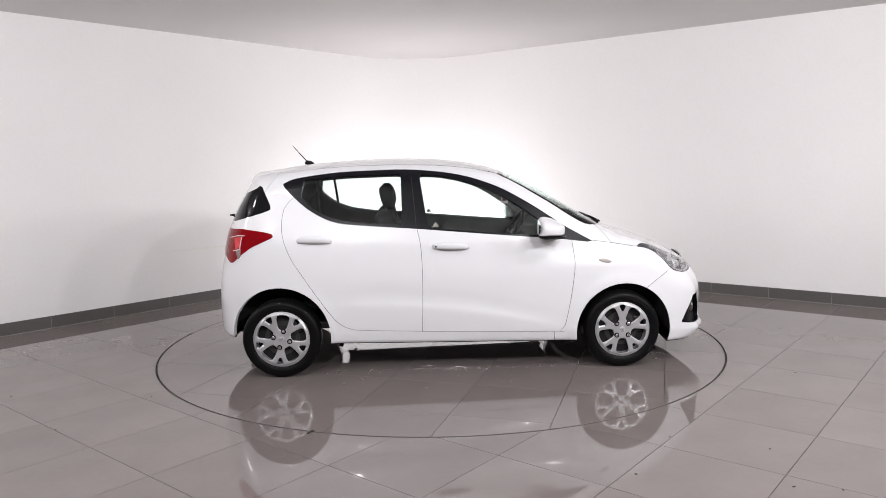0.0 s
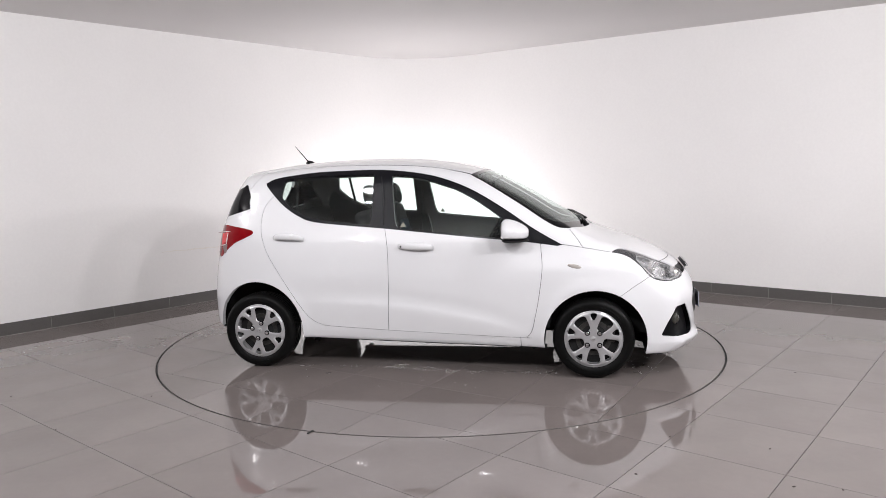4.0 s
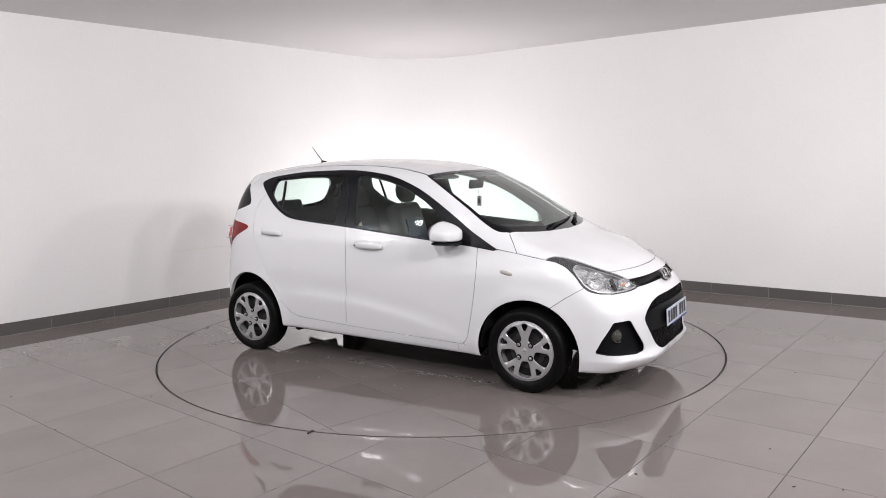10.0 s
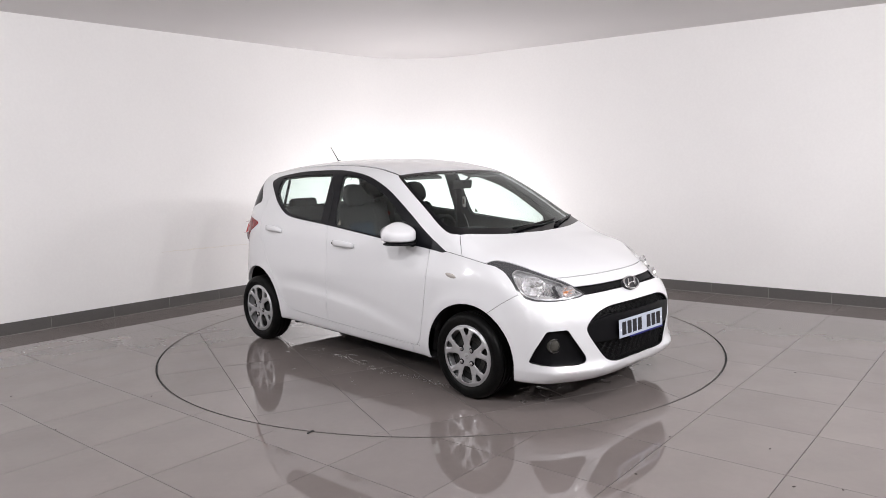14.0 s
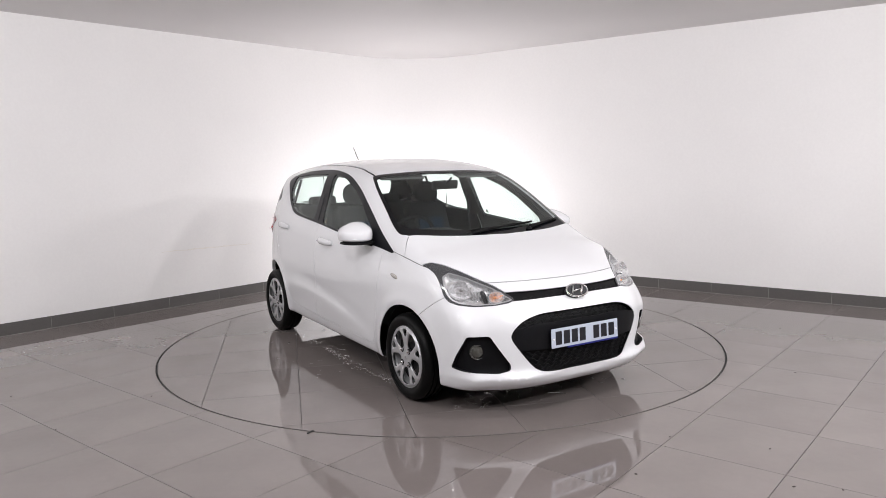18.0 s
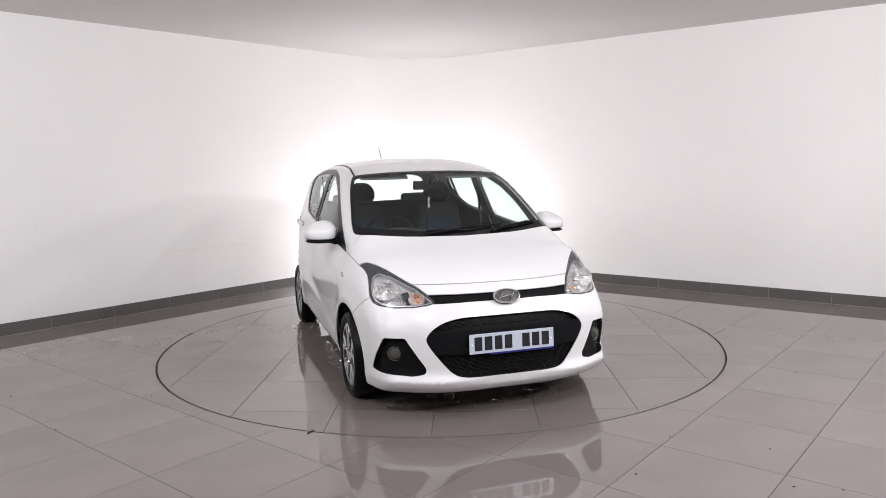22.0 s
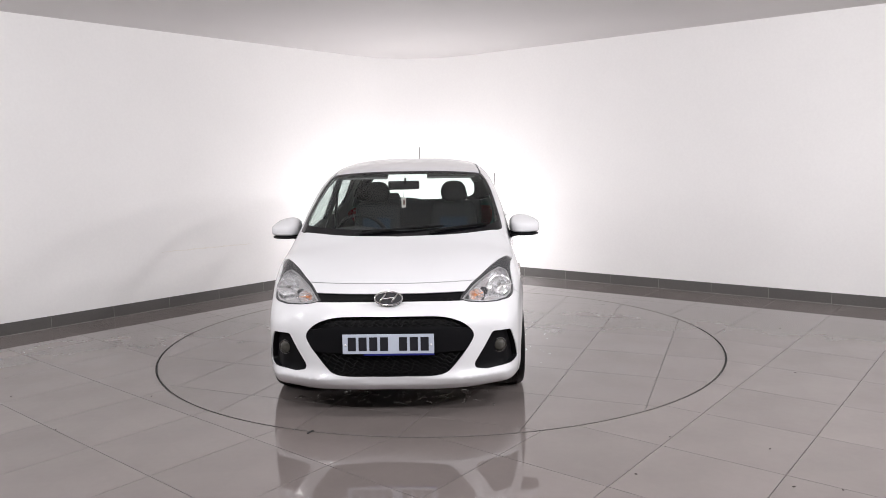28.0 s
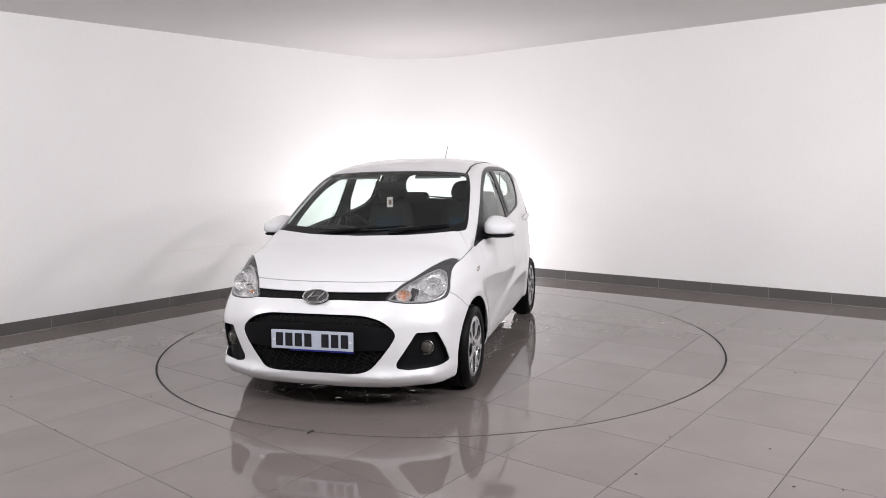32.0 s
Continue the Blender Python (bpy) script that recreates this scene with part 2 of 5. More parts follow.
def skirting():
    line, face = room_line(0.0), room_line(0.011)
    dist = along(line)
    corner_left = dist[1]
    base = tagged(new("baseboard"), "dark grey tiled skirting along the white wall", "baseboard", kind="structure")

    def at(path, d):
        i = max(0, min(len(dist) - 2, int(np.searchsorted(dist, d)) - 1))
        s = (d - dist[i]) / (dist[i + 1] - dist[i])
        return path[i].lerp(path[i + 1], s)

    # joints stand at even steps from one measured joint on each wall
    total, arc_end = dist[-1], dist[-2]
    joints = [0.035 + 0.585 * k for k in range(40) if 0.035 + 0.585 * k < corner_left + 0.3]
    right = [total - 5.43 + 0.585 * k for k in range(-12, 12)]
    joints += [d for d in right if joints[-1] + 0.2 < d < total - 0.1] + [total]
    for d, d_next in zip(joints, joints[1:]):
        cuts = [d + 0.0022] + [q for q in dist if d + 0.01 < q < d_next - 0.01] + [d_next - 0.0022]
        inner, outer = [at(face, q) for q in cuts], [at(line, q) for q in cuts]
        k = len(cuts)
        verts = [(q.x, q.y, z) for path in (inner, outer) for z in (0.0, 0.113) for q in path]
        faces = []
        for i in range(k - 1):
            faces += [(i, i + 1, k + i + 1, k + i), (k + i, k + i + 1, 3 * k + i + 1, 3 * k + i)]
        faces += [(0, k, 3 * k, 2 * k), (k - 1, 3 * k - 1, 4 * k - 1, 2 * k - 1)]
        part("tile", mesh_of("skirting_tile", verts, faces, SKIRT, smooth=False), None, base)
    strip_wall("joint_grout", room_line(0.0095), room_line(0.0), 0.0, 0.111, material("pale_grout", (0.26, 0.25, 0.24), 0.8, grain=0.2)).parent = base
    strip_wall("floor_joint", room_line(0.0145), room_line(0.0105), 0.0, 0.0035, material("pale_grout", (0.26, 0.25, 0.24), 0.8, grain=0.2)).parent = base
    return base


skirting()

# ---- floor tiles, outside and on the round turntable ----
RADIUS, GAP = 2.233, 0.014


def circle_clip(square, radius, keep_inside, steps=0.02):
    """A square cut by the circle about the origin: the part inside it or outside it, or None."""
    def inside(q):
        return math.hypot(*q) < radius
    n = len(square)
    if all(inside(q) == keep_inside for q in square) and (keep_inside or all(
            math.hypot(*(np.array(square[i]) * (1 - s) + np.array(square[(i + 1) % n]) * s)) > radius for i in range(n) for s in (0.25, 0.5, 0.75))):
        return square, False
    pts = []
    for i in range(n):
        a, b = np.array(square[i]), np.array(square[(i + 1) % n])
        pts.append((tuple(a), inside(a) == keep_inside, False))
        d = b - a
        qa, qb, qc = d @ d, 2 * a @ d, a @ a - radius ** 2
        disc = qb * qb - 4 * qa * qc
        if disc > 0:
            for s in sorted(((-qb - math.sqrt(disc)) / (2 * qa), (-qb + math.sqrt(disc)) / (2 * qa))):
                if 1e-6 < s < 1 - 1e-6:
                    pts.append((tuple(a + d * s), True, True))
    kept = [q for q in pts if q[1]]
    if len(kept) < 3:
        return None, True
    out = []
    for i, (q, _, cut) in enumerate(kept):
        out.append(q)
        nq, _, ncut = kept[(i + 1) % len(kept)]
        mid = ((q[0] + nq[0]) / 2, (q[1] + nq[1]) / 2)
        if cut and ncut and (not keep_inside or True):
            a0, a1 = math.atan2(q[1], q[0]), math.atan2(nq[1], nq[0])
            da = (a1 - a0 + math.pi) % (2 * math.pi) - math.pi
            # an arc joins two cuts only where the straight way between them leaves the square's rim
            on_rim = any(abs((np.array(square[(k + 1) % n]) - np.array(square[k]))[0] * (mid[1] - square[k][1])
                             - (np.array(square[(k + 1) % n]) - np.array(square[k]))[1] * (mid[0] - square[k][0])) < 1e-7 for k in range(n))
            if not on_rim:
                m = max(2, int(abs(da) * radius / steps))
                out += [(radius * math.cos(a0 + da * k / m), radius * math.sin(a0 + da * k / m)) for k in range(1, m)]
    return out, True


def tile_mesh(outline, name="floor_tile"):
    """A tile with a slightly eased rim; its top is at height 0."""
    c = np.mean(np.array(outline), axis=0)
    low = [(x, y, -0.012) for x, y in outline]
    rim = [(x, y, -0.0012) for x, y in outline]
    inner = []
    n = len(outline)
    for i in range(n):
        a, q, b = (np.array(outline[k % n]) for k in (i - 1, i, i + 1))
        t = (b - q) / max(1e-9, np.linalg.norm(b - q)) - (a - q) / max(1e-9, np.linalg.norm(a - q))
        nv = np.array((-t[1], t[0]))
        nv = nv / max(1e-9, np.linalg.norm(nv))
        inner.append((*(q + nv * 0.0012), 0.0))
    verts = low + rim + inner
    faces = [tuple(range(2 * n, 3 * n))]
    for i in range(n):
        j = (i + 1) % n
        faces += [(i, j, n + j, n + i), (n + i, n + j, 2 * n + j, 2 * n + i)]
    return mesh_of(name, verts, faces, [TILE, GROUT], smooth=False, slots=[0] + [1] * (2 * n))


def lay_tiles(parent, angle, off_u, off_v, inside, reach):
    u, v = Vector((math.cos(radians(angle)), math.sin(radians(angle)))), Vector((-math.sin(radians(angle)), math.cos(radians(angle))))
    j = 0.0012
    whole = None
    for i in range(-18, 19):
        for k in range(-18, 19):
            base = u * (off_u + TILE_SIZE * i) + v * (off_v + TILE_SIZE * k)
            corners = [base + u * a + v * b for a, b in ((j, j), (TILE_SIZE - j, j), (TILE_SIZE - j, TILE_SIZE - j), (j, TILE_SIZE - j))]
            sq = [(q.x, q.y) for q in corners]
            if not reach(sq):
                continue
            if inside and all(math.hypot(*q) > RADIUS for q in sq):
                continue
            if not inside and all(math.hypot(*q) < RADIUS for q in sq):
                continue
            outline, cut = circle_clip(sq, RADIUS - GAP / 2 if inside else RADIUS + GAP / 2, inside)
            if outline is None:
                continue
            if not cut:
                if whole is None:
                    half = TILE_SIZE / 2 - j
                    whole = tile_mesh([(-half, -half), (half, -half), (half, half), (-half, half)])
                ob = part("tile", whole, None, parent)
                ob.location = ((sq[0][0] + sq[2][0]) / 2, (sq[0][1] + sq[2][1]) / 2, 0)
                ob.rotation_euler = (0, 0, radians(angle))
            else:
                part("tile", tile_mesh(outline), None, parent)


def in_room(sq):
    pts = []
    for x, y in sq:
        d = Vector((x, y)) - CORNER
        m = np.linalg.solve(np.array([[LEFT_WAY.x, RIGHT_WAY.x], [LEFT_WAY.y, RIGHT_WAY.y]]), np.array((d.x, d.y)))
        pts.append(m[0] > -0.05 and m[1] > -0.05 and m[0] < 9.5 and m[1] < 9.5)
    return any(pts)
turntable = tagged(new("turntable"), "round turntable of glossy grey-brown tiles flush with the floor", "turntable")
disc = [(math.cos(2 * math.pi * i / 128) * (RADIUS - GAP / 2), math.sin(2 * math.pi * i / 128) * (RADIUS - GAP / 2)) for i in range(128)]
part("bed", slab(disc, -0.2, -0.011), GROUT, turntable)
# the black gap round it, and the small black clip that sits on its rim
rim = bmesh.new()
ring = []
for r, z in ((RADIUS - GAP, -0.0105), (RADIUS + GAP, -0.0105)):
    ring.append([rim.verts.new((r * math.cos(2 * math.pi * i / 160), r * math.sin(2 * math.pi * i / 160), z)) for i in range(160)])
for i in range(160):
    j = (i + 1) % 160
    rim.faces.new((ring[0][i], ring[0][j], ring[1][j], ring[1][i])[::-1])
ring_ob = part("trim_ring", rim, RING)
tagged(ring_ob, "thin black gap round the turntable", "trim", kind="structure")


part("clip", box((0.05, 0.012, 0.006), pose(-0.733, -2.126, 0.003, 0, 0, 62), 0.002, 1), RING, ring_ob, "small black clip on the rim")
stain_bm = bmesh.new()
rng = random.Random(4)
stain_off = Vector((LEFT_WAY.y, -LEFT_WAY.x)) * (1 if Vector((LEFT_WAY.y, -LEFT_WAY.x)).dot(-CORNER) > 0 else -1)
rows = []
for i in range(25):
    q = CORNER + LEFT_WAY * (3.76 - 0.0455 * i)
    z, h = 0.592 - 0.0007 * i + rng.uniform(-0.004, 0.004), 0.006 + 0.012 * rng.random() * math.sin(math.pi * (i + 0.5) / 25)
    rows.append([stain_bm.verts.new((q.x + stain_off.x * 0.0015, q.y + stain_off.y * 0.0015, z + d)) for d in (-h / 2, h / 2)])
for a, b in zip(rows, rows[1:]):
    stain_bm.faces.new((a[0], b[0], b[1], a[1]))
part("scuff", stain_bm, material("tan_scuff", (0.765, 0.735, 0.69), 0.8, stain=0.08, stain_scale=14), wall, "faint tan scuff on the paint")


def scatter_drops():
    """Wash water under the car: small beads in a trail along each sill and before the front wheels."""
    rng = random.Random(7)
    verts, faces = [], []

    def bead(x, y, r, h, stretch, turned):
        base, n = len(verts), 9
        ca, sa = math.cos(turned), math.sin(turned)
        for k, (f, g) in enumerate(((1.0, 0.0), (0.8, 0.65), (0.4, 0.95))):
            for i in range(n):
                a = 2 * math.pi * i / n
                wob = 1 + 0.25 * math.sin(2 * a + x * 40) + 0.15 * math.sin(3 * a + y * 70)
                px, py = r * f * stretch * wob * math.cos(a), r * f * wob * math.sin(a)
                verts.append((x + px * ca - py * sa, y + px * sa + py * ca, 0.0004 + h * g))
        verts.append((x, y, 0.0004 + h))
        for k in range(2):
            for i in range(n):
                j = (i + 1) % n
                faces.append((base + k * n + i, base + k * n + j, base + (k + 1) * n + j, base + (k + 1) * n + i))
        for i in range(n):
            faces.append((base + 2 * n + i, base + 2 * n + (i + 1) % n, base + 3 * n))

    def blob(low, high):
        r = rng.uniform(low, high)
        return r, 0.75 * r

    for s, count in ((-1, 210), (1, 150)):
        for _ in range(count):
            x = rng.uniform(-0.25, 0.95) if rng.random() < 0.75 else rng.uniform(-0.9, 0.0)
            y = s * (0.715 + rng.gauss(0, 0.022) + 0.015 * math.sin(x * 5))
            bead(x, y, *blob(0.0025, 0.008), rng.uniform(1, 2.6), rng.uniform(0, 3.1))
        for _ in range(26):
            bead(rng.uniform(-0.9, 0.9), s * rng.uniform(0.45, 1.15), rng.uniform(0.003, 0.009), 0.0015, rng.uniform(1, 2), rng.uniform(0, 3.1))
        for k in range(4):
            bead(rng.uniform(-0.85, 0.85), s * rng.uniform(0.62, 0.9), rng.uniform(0.012, 0.024), 0.003, rng.uniform(1.4, 3), rng.uniform(-0.3, 0.3))
    for _ in range(110):
        bead(1.5 + rng.gauss(0, 0.09), rng.uniform(-0.65, 0.65), *blob(0.0025, 0.009), rng.uniform(1, 2.8), rng.uniform(0, 3.1))
    for _ in range(5):
        bead(1.5 + rng.gauss(0, 0.1), rng.uniform(-0.6, 0.6), rng.uniform(0.014, 0.03), 0.004, rng.uniform(1.5, 2.6), rng.uniform(0, 3.1))
    me = mesh_of("water_drops", verts, faces, WATER)
    ob = new("water_drops", me)
    ob.visible_shadow = False
    return tagged(ob, "clear wash water beads and small puddles under the car", "water", kind="stuff")


water = scatter_drops()


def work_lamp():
    """An assumed short stand with a bare globe for the unseen lamp, hidden behind the car."""
    ob = tagged(new("work_lamp"), "unseen lamp behind the car on an assumed short black stand with a bare glass globe", "lamp")
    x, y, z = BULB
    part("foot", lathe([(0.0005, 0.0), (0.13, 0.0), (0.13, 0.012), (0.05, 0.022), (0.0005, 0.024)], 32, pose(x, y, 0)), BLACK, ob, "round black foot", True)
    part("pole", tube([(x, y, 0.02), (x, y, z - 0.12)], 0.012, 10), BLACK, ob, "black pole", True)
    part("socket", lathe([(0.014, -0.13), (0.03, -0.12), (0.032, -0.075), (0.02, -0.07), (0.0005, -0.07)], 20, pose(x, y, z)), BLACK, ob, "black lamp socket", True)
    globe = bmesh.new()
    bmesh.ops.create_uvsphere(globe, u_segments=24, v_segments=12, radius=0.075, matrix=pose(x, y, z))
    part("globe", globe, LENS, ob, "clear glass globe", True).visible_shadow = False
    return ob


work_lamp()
grit_bm = bmesh.new()
rng = random.Random(3)
for x, y in ((1.649, -2.487), (1.561, -2.917), (1.758, -2.96), (-2.816, -1.368), (-1.878, -1.428), (1.2, -2.3), (2.4, -1.2), (-2.2, -2.0), (2.9, 0.1), (0.9, -2.75)):
    box((rng.uniform(0.008, 0.018), rng.uniform(0.006, 0.010), 0.004), pose(x, y, 0.002, 0, 0, rng.uniform(0, 180)), 0.0015, 1, grit_bm)
tagged(part("floor_grit", grit_bm, material("dark_grit", (0.05, 0.04, 0.035), 0.9)), "a few dark specks of grit on the tiles", "grit", kind="stuff")


def last_tiles():
    lay_tiles(turntable, 70.1, 0.01, 0.0, True, lambda sq: True)
    lay_tiles(ground, 50.5, 0.05, 0.0, False, in_room)
# ---- the car's body as one smooth field, negative inside; x forward, y to its left, z up ----
def smooth_curve(points):
    """A monotone cubic through (x, value) pairs."""
    xs = np.array([q[0] for q in points], float)
    ys = np.array([q[1] for q in points], float)
    h, d = np.diff(xs), np.diff(ys) / np.diff(xs)
    m = np.zeros_like(ys)
    m[0], m[-1] = d[0], d[-1]
    for i in range(1, len(xs) - 1):
        if d[i - 1] * d[i] > 0:
            w1, w2 = 2 * h[i] + h[i - 1], h[i] + 2 * h[i - 1]
            m[i] = (w1 + w2) / (w1 / d[i - 1] + w2 / d[i])

    def value(x):
        x = np.clip(x, xs[0], xs[-1])
        i = np.clip(np.searchsorted(xs, x) - 1, 0, len(h) - 1)
        s = (x - xs[i]) / h[i]
        return (ys[i] * (1 + 2 * s) * (1 - s) ** 2 + m[i] * h[i] * s * (1 - s) ** 2
                + ys[i + 1] * s * s * (3 - 2 * s) + m[i + 1] * h[i] * s * s * (s - 1))
    return value


top_line = smooth_curve([(-1.75, 1.36), (-1.45, 1.413), (-1.27, 1.438), (-1.05, 1.469), (-0.83, 1.488), (-0.6, 1.5), (-0.385, 1.504),
                         (-0.16, 1.499), (0.06, 1.479), (0.28, 1.439), (0.4, 1.4), (0.505, 1.355), (0.73, 1.24), (0.957, 1.105), (1.14, 1.004),
                         (1.22, 0.968), (1.324, 0.932), (1.509, 0.872), (1.649, 0.815), (1.75, 0.765), (1.83, 0.715), (1.95, 0.6)])
crown_power = smooth_curve([(-1.8, 3.0), (0.2, 3.0), (1.0, 2.2), (2.0, 2.2)])
crown = smooth_curve([(-1.7, 0.27), (-0.4, 0.30), (0.2, 0.24), (0.4, 0.20), (1.03, 0.13), (1.2, 0.12), (1.35, 0.10), (1.66, 0.24), (1.9, 0.3)])
plan_side = smooth_curve([(-1.8, 0.73), (-1.65, 0.755), (-1.5, 0.778), (-1.2, 0.803), (-0.6, 0.814), (0, 0.816), (0.6, 0.815), (1.0, 0.813), (1.2, 0.812),
                          (1.4, 0.805), (1.6, 0.785), (1.75, 0.75), (1.95, 0.68)])
section = smooth_curve([(0.1, -0.05), (0.2, -0.028), (0.3, -0.008), (0.45, 0.0), (0.65, 0.002), (0.8, -0.008), (0.9, -0.02), (1.02, -0.055), (1.2, -0.12),
                        (1.4, -0.2), (1.5, -0.27)])
nose = smooth_curve([(0.1, 1.84), (0.16, 1.885), (0.21, 1.915), (0.3, 1.928), (0.42, 1.932), (0.52, 1.928), (0.6, 1.912), (0.66, 1.884), (0.7, 1.856),
                     (0.74, 1.82), (0.8, 1.755), (0.86, 1.70), (0.95, 1.63), (1.1, 1.55)])
nose_plan = smooth_curve([(0, 0), (0.13, 0.003), (0.26, 0.013), (0.385, 0.036), (0.48, 0.066), (0.6, 0.130), (0.7, 0.192), (0.75, 0.262), (0.78, 0.35),
                          (0.81, 0.5), (0.9, 1.0)])
tail = smooth_curve([(0.1, -1.68), (0.2, -1.7), (0.32, -1.722), (0.46, -1.73), (0.6, -1.722), (0.8, -1.69), (0.966, -1.655), (1.03, -1.632), (1.176, -1.57),
                     (1.285, -1.505), (1.36, -1.46), (1.42, -1.45), (1.5, -1.45)])
tail_plan = smooth_curve([(0, 0), (0.3, 0.02), (0.5, 0.065), (0.6, 0.11), (0.68, 0.18), (0.74, 0.29), (0.79, 0.45), (0.9, 1.0)])
FRONT_AXLE, REAR_AXLE, HUB_Z = 1.1925, -1.1925, 0.285


def smooth_max(a, b, k):
    h = np.maximum(k - np.abs(a - b), 0) / k
    return np.maximum(a, b) + h * h * k / 4


def half_width(x, z):
    w = plan_side(x) + section(z)
    a, b = np.clip((z - 0.72) / 0.2, 0, 1), np.clip((x - 0.4) / 0.6, 0, 1)
    w = w - 0.042 * a * a * (3 - 2 * a) * b * b * (3 - 2 * b)
    for axle in (FRONT_AXLE, REAR_AXLE):
        r = np.hypot(x - axle, z - HUB_Z)
        w = w + 0.012 * np.exp(-((r - 0.34) / 0.05) ** 2)
    # the soft hollow that rises along the doors, and the fuller edge over it
    mid = np.exp(-((x + 0.05) / 0.75) ** 4)
    line = 0.470 - 0.125 * x - 0.10 * x * x
    below = np.maximum(line - z, 0)
    w = w + mid * (0.008 / (1 + np.exp(np.clip((z - line) / 0.012, -30, 30))) * np.exp(-(below / 0.13) ** 2) - 0.004 * np.exp(-((z - line - 0.06) / 0.05) ** 2))
    return w


def field(x, y, z):
    ay = np.abs(y)
    e = 1e-3
    top = top_line(x) - crown(x) * ay ** crown_power(x)
    slope = (top_line(x + e) - top_line(x - e)) / (2 * e)
    f_top = (z - top) / np.sqrt(1 + slope ** 2)
    f_side = (ay - half_width(x, z)) / 1.05
    crest = 0.046 / (1 + np.exp(np.clip((z - 0.262) / 0.015, -30, 30))) - 0.62 * np.maximum(0.238 - z, 0)
    lip = crest * np.clip((ay - 0.10) / 0.3, 0, 1) - 0.35 * np.maximum(0.21 - z, 0) * np.clip(1 - ay / 0.4, 0, 1)
    high = np.clip((z - 0.5) / 0.2, 0, 1)
    lip = lip - 0.055 * high * high * (3 - 2 * high) * (ay / 0.7) ** 3
    bend = (nose_plan(ay + e) - nose_plan(ay - e)) / (2 * e)
    lean = (nose(z + e) - nose(z - e)) / (2 * e)
    f_nose = (x - nose(z) - lip + nose_plan(ay)) / np.sqrt(1 + np.minimum(bend, 4) ** 2 + np.minimum(lean ** 2, 9))
    bend = (tail_plan(ay + e) - tail_plan(ay - e)) / (2 * e)
    lean = (tail(z + e) - tail(z - e)) / (2 * e)
    f_tail = (tail(z) + tail_plan(ay) - x) / np.sqrt(1 + np.minimum(bend, 4) ** 2 + lean ** 2)
    f = smooth_max(f_top, f_side, 0.10)
    f = smooth_max(f, f_nose, 0.07)
    f = smooth_max(f, f_tail, 0.06)
    floor_z = 0.208 - 0.0175 * x - 0.02 * np.clip((x - 1.3) / 0.2, 0, 1) + 0.03 * np.clip((-x - 1.3) / 0.3, 0, 1)
    hollow = np.clip(1 - (ay / 0.70) ** 6, 0, 1) * np.clip((1.55 - np.abs(x - 0.05)) / 0.2, 0, 1)
    return smooth_max(f, floor_z + 0.055 * hollow - z, 0.03)


def slope_of(p, e=2e-3):
    """The unit outward normals of the field at points p (n x 3), and the field there."""
    x, y, z = p.T
    g = np.stack([field(x + e, y, z) - field(x - e, y, z), field(x, y + e, z) - field(x, y - e, z),
                  field(x, y, z + e) - field(x, y, z - e)], 1) / (2 * e)
    n = np.linalg.norm(g, axis=1, keepdims=True)
    return g / np.maximum(n, 1e-9), field(x, y, z) / np.maximum(n[:, 0], 1e-9)


def settle(p, keep_middle=None):
    """Slides points along the field's slope onto the skin."""
    for _ in range(4):
        n, d = slope_of(p)
        p = p - n * np.clip(d, -0.02, 0.02)[:, None]
        if keep_middle is not None:
            p[keep_middle, 1] = 0
    return p


